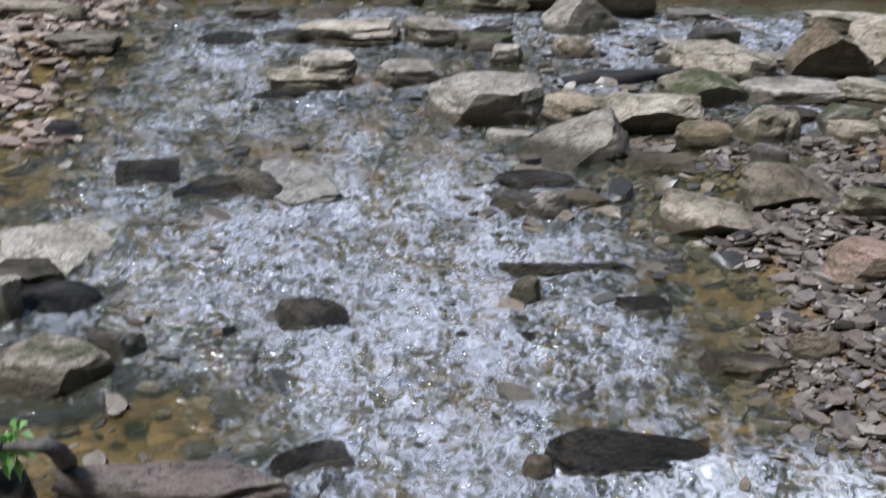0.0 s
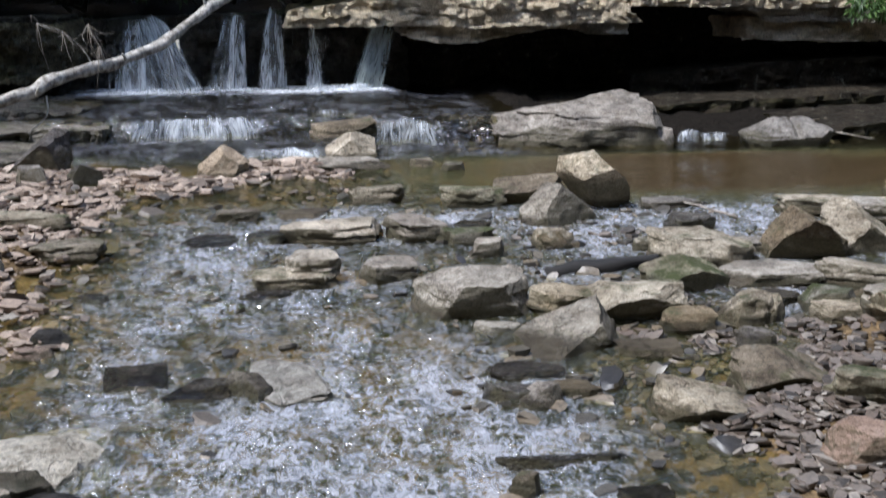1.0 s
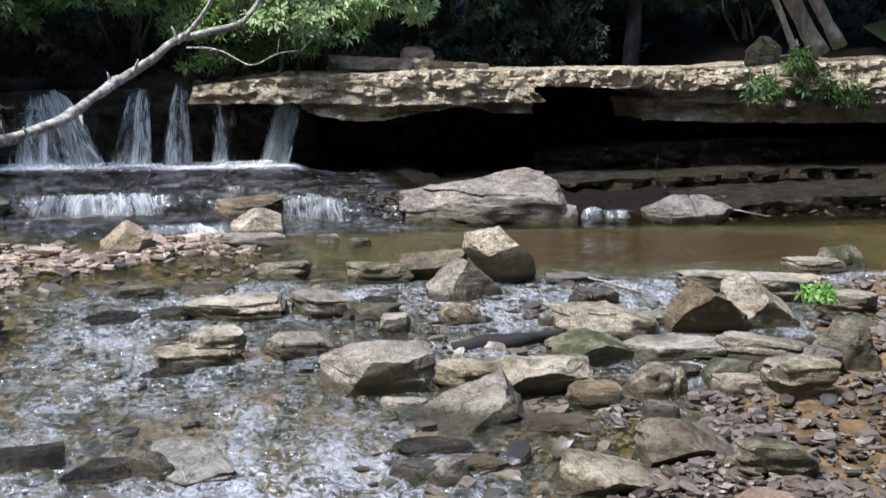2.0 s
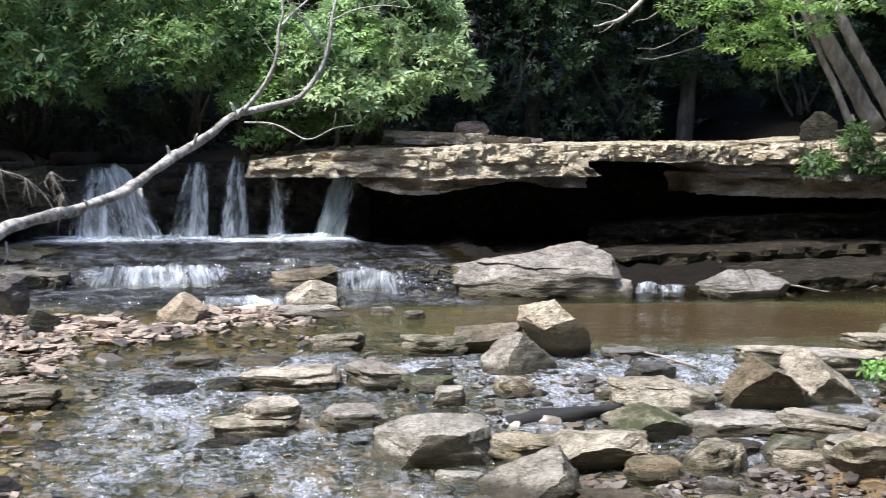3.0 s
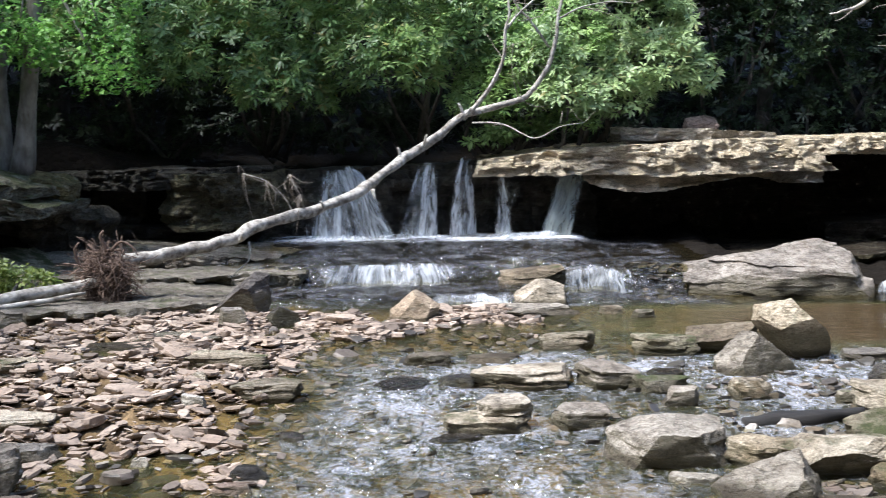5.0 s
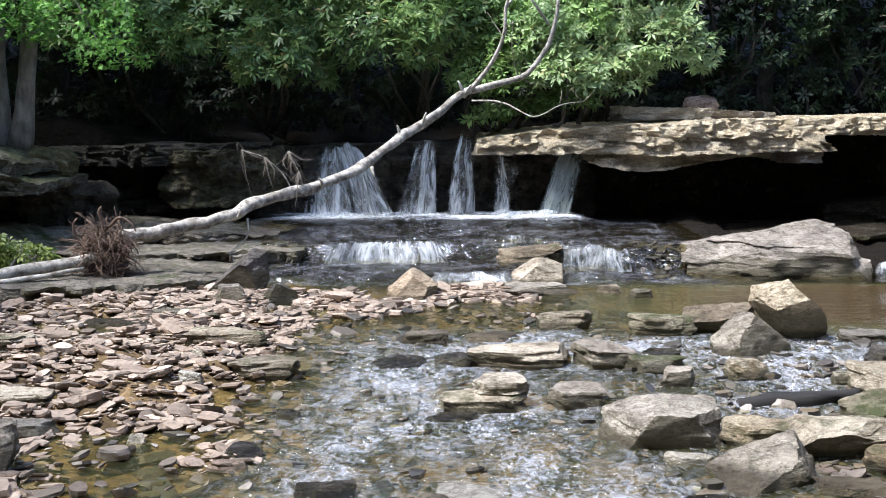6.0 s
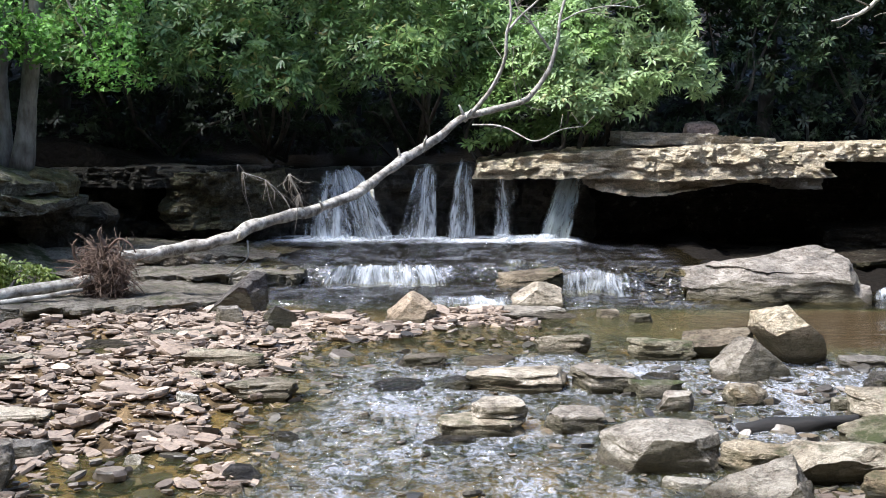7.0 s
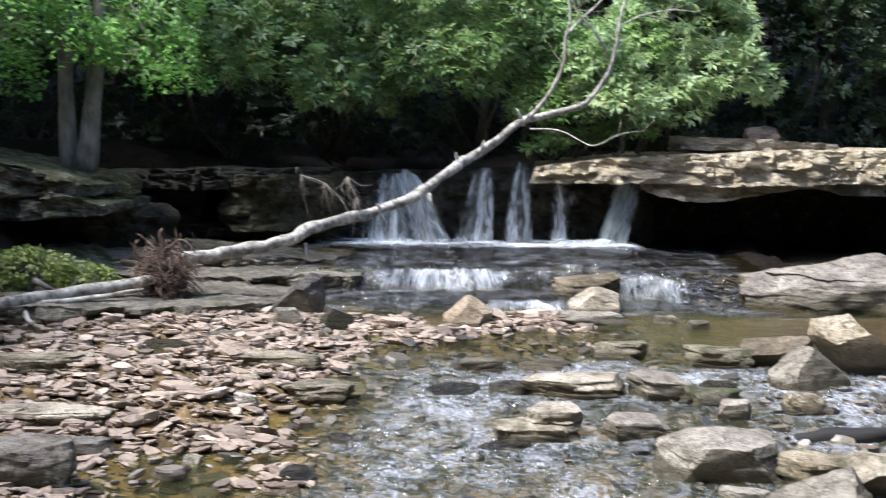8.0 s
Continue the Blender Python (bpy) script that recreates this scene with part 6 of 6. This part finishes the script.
# trees added out of view round the clearing to block low sky light
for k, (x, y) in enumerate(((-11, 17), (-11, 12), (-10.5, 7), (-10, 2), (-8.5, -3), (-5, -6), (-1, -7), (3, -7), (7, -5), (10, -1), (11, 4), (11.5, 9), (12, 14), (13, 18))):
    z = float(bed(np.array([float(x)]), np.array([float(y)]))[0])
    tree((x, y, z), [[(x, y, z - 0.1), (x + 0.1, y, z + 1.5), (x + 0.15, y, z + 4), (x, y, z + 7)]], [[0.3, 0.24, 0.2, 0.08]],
         [(x, y, z + 2.4, 2.6, 2.2, 2.2), (x, y, z + 5.4, 2.8, 2.4, 2.0)] + ([(x, y, z + 8.5, 2.6, 2.4, 2.0)] if y < 3 else []), 7, SHADE_LEAF, "bough", DARKBARK, 70 + k, "tall leafy tree added out of view to block low sky light", 4)
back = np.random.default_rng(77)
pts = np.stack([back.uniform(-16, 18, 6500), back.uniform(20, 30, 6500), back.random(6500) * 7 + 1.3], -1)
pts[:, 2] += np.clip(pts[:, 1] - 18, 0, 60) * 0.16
thicket = add("woods", *foliage(pts, "wide", 78), SHADE_LEAF, label="green thicket deep in the woods, shade in its leaf colour")
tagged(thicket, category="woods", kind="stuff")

# Unseen roof of leaves, added to keep sky light off the wood's floor
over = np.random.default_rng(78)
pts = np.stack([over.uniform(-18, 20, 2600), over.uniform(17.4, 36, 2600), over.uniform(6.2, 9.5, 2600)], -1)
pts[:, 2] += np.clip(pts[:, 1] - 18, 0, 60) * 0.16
canopy = add("canopy", *foliage(pts, "bough", 79), SHADE_LEAF, label="unseen leaf roof added to shade the deep wood")
tagged(canopy, category="canopy", kind="stuff")

# ---- gravel ----
PEB = []
for k in range(16):
    PEB.append(stone_shape(1.0, 0.5 + 0.35 * (k % 3) / 2, 0.08 + 0.045 * (k % 4), "boulder" if k % 6 == 0 else "slab" if k % 2 else "block", 400 + k, 3, 0.05))


CHIP = [stone_shape(1.0, 0.5 + 0.35 * (k % 3) / 2, 0.10 + 0.045 * (k % 4), "slab" if k % 2 else "block", 430 + k, 2, 0.05) for k in range(16)]


def strewn(rng, count, boxes, low, high):
    """Random places in the boxes where the ground stands between low and high over the water: x, y, z, size."""
    out = []
    for x0, x1, y0, y1, s0, s1, share in boxes:
        x, y = rng.uniform(x0, x1, int(count * share * 8)), rng.uniform(y0, y1, int(count * share * 8))
        z, lv = bed(x, y), level(x, y)
        ok = np.flatnonzero((z - lv > low) & (z - lv < high))[:int(count * share)]
        s = s0 + (s1 - s0) * rng.random(len(ok)) ** 3.2
        out.append(np.stack([x[ok], y[ok], z[ok], s], -1))
    return np.concatenate(out)


def heap(rng, places, lift, tip, split=0.15):
    """All stones of one stretch as vertices and faces."""
    vs, fs, n = [], [], 0
    for x, y, z, s in places:
        v, f = (PEB if s > split else CHIP)[rng.integers(0, len(PEB))]
        m = np.array(pose(0, 0, 0, rng.normal(0, tip), rng.normal(0, tip), rng.uniform(0, 360)).to_3x3())
        vs.append((v * (s, s, s * rng.uniform(0.6, 1.4))) @ m.T + (x, y, z + lift * rng.random()))
        fs.append(np.array(f) + n)
        n += len(v)
    return np.concatenate(vs), np.concatenate(fs)


rng = np.random.default_rng(9)
BARS = [(-4.6, -0.2, 5.0, 10.8, 0.022, 0.15, 0.72), (-2.8, 1.3, 8.6, 10.9, 0.028, 0.16, 0.3)]
gravel = add("gravel", *heap(rng, strewn(rng, 15000, BARS, -0.035, 0.5), 0.025, 9), PEBBLE, label="flat tan and brown shingle of the gravel bars", shade=True, sharp=28)
tagged(gravel, category="gravel", kind="stuff")
damp = add("gravel", *heap(rng, strewn(rng, 12500, [(1.2, 2.6, 2.6, 6.0, 0.018, 0.11, 0.5), (1.2, 4.8, 2.6, 8.6, 0.018, 0.12, 0.5)], -0.06, 0.5), 0.025, 13), DAMP, label="damp dark brown gravel of the stony bank", shade=True, sharp=28)
tagged(damp, category="gravel", kind="stuff")
rubble = add("rubble", *heap(rng, strewn(rng, 260, [(1.5, 2.2, 11.6, 12.6, 0.05, 0.16, 0.5), (4.9, 7.6, 11.6, 12.6, 0.04, 0.18, 0.5)], -0.2, 0.6), 0.03, 14), WETSTONE, label="dark wet rubble under the overhanging ledge", shade=True, sharp=28)
tagged(rubble, category="rubble", kind="stuff")
shingle = add("shingle", *heap(rng, strewn(rng, 900, [(-3.4, 0.0, 4.8, 10.4, 0.04, 0.18, 0.8), (-0.4, 1.3, 8.4, 10.2, 0.04, 0.18, 0.2)], -0.12, -0.02), 0.06, 12), DAMP, label="damp flat stones in the shallows beside the bar", shade=True, sharp=28)
tagged(shingle, category="gravel", kind="stuff")
cobbles = add("cobbles", *heap(rng, strewn(rng, 2400, [(-3.2, 4.6, 2.4, 10.9, 0.04, 0.2, 1.0)], -0.5, -0.03), 0.02, 9), WETSTONE, label="dark wet cobbles under the shallow water", shade=True, sharp=28)
tagged(cobbles, category="cobbles", kind="stuff")
shards = strewn(rng, 1150, [(0.7, 3.0, 4.4, 8.4, 0.03, 0.11, 0.62), (-1.3, 0.9, 4.6, 9.2, 0.03, 0.10, 0.2), (-0.9, 1.7, 2.6, 4.6, 0.025, 0.09, 0.18)], -0.5, 0.0)
shards[:, 2] = level(shards[:, 0], shards[:, 1]) - 0.012
shards = add("broken_stones", *heap(rng, shards, 0.02, 16), WETSTONE, label="small dark wet stones breaking the riffle", shade=True, sharp=28)
tagged(shards, category="stones", kind="stuff")
# larger flat stones of the bars and wet ones in the riffle, each by itself
sets = []
for mat in (PEBBLE, WETSTONE):
    row = []
    for v, f in PEB:
        me = mesh_of("shingle", v, f, True, 28)
        me.materials.append(mat)
        row.append(me)
    sets.append(row)
for x, y, z, s in strewn(rng, 200, [(-4.4, -0.6, 5.4, 10.6, 0.12, 0.3, 0.5), (-1.2, 1.0, 8.9, 10.6, 0.1, 0.3, 0.35)], -0.03, 0.4):
    ob = new("flat_stone", sets[0][rng.integers(0, len(PEB))])
    ob.matrix_world = pose(x, y, z + 0.01, rng.normal(0, 6), rng.normal(0, 6), rng.uniform(0, 360)) @ Matrix.Diagonal((s, s, s * rng.uniform(0.7, 1.2), 1))
    tagged(ob, "flat tan shingle stone lying on the gravel bar", "stone", "gravel bar stones")
for x, y, z, s in strewn(rng, 230, [(0.8, 2.9, 4.2, 8.3, 0.06, 0.22, 0.85), (-1.4, 1.0, 5.6, 9.6, 0.06, 0.22, 0.25), (-0.6, 1.6, 2.7, 4.6, 0.05, 0.14, 0.2)], -0.5, 0.0):
    ob = new("riffle_stone", sets[1][rng.integers(0, len(PEB))])
    lv = float(level(np.array([x]), np.array([y]))[0])
    ob.matrix_world = pose(x, y, lv - 0.02 * s / 0.15, rng.normal(0, 9), rng.normal(0, 9), rng.uniform(0, 360)) @ Matrix.Diagonal((s, s, s * rng.uniform(0.9, 1.6), 1))
    tagged(ob, "dark wet flat stone breaking the riffle", "stone", "riffle stones")
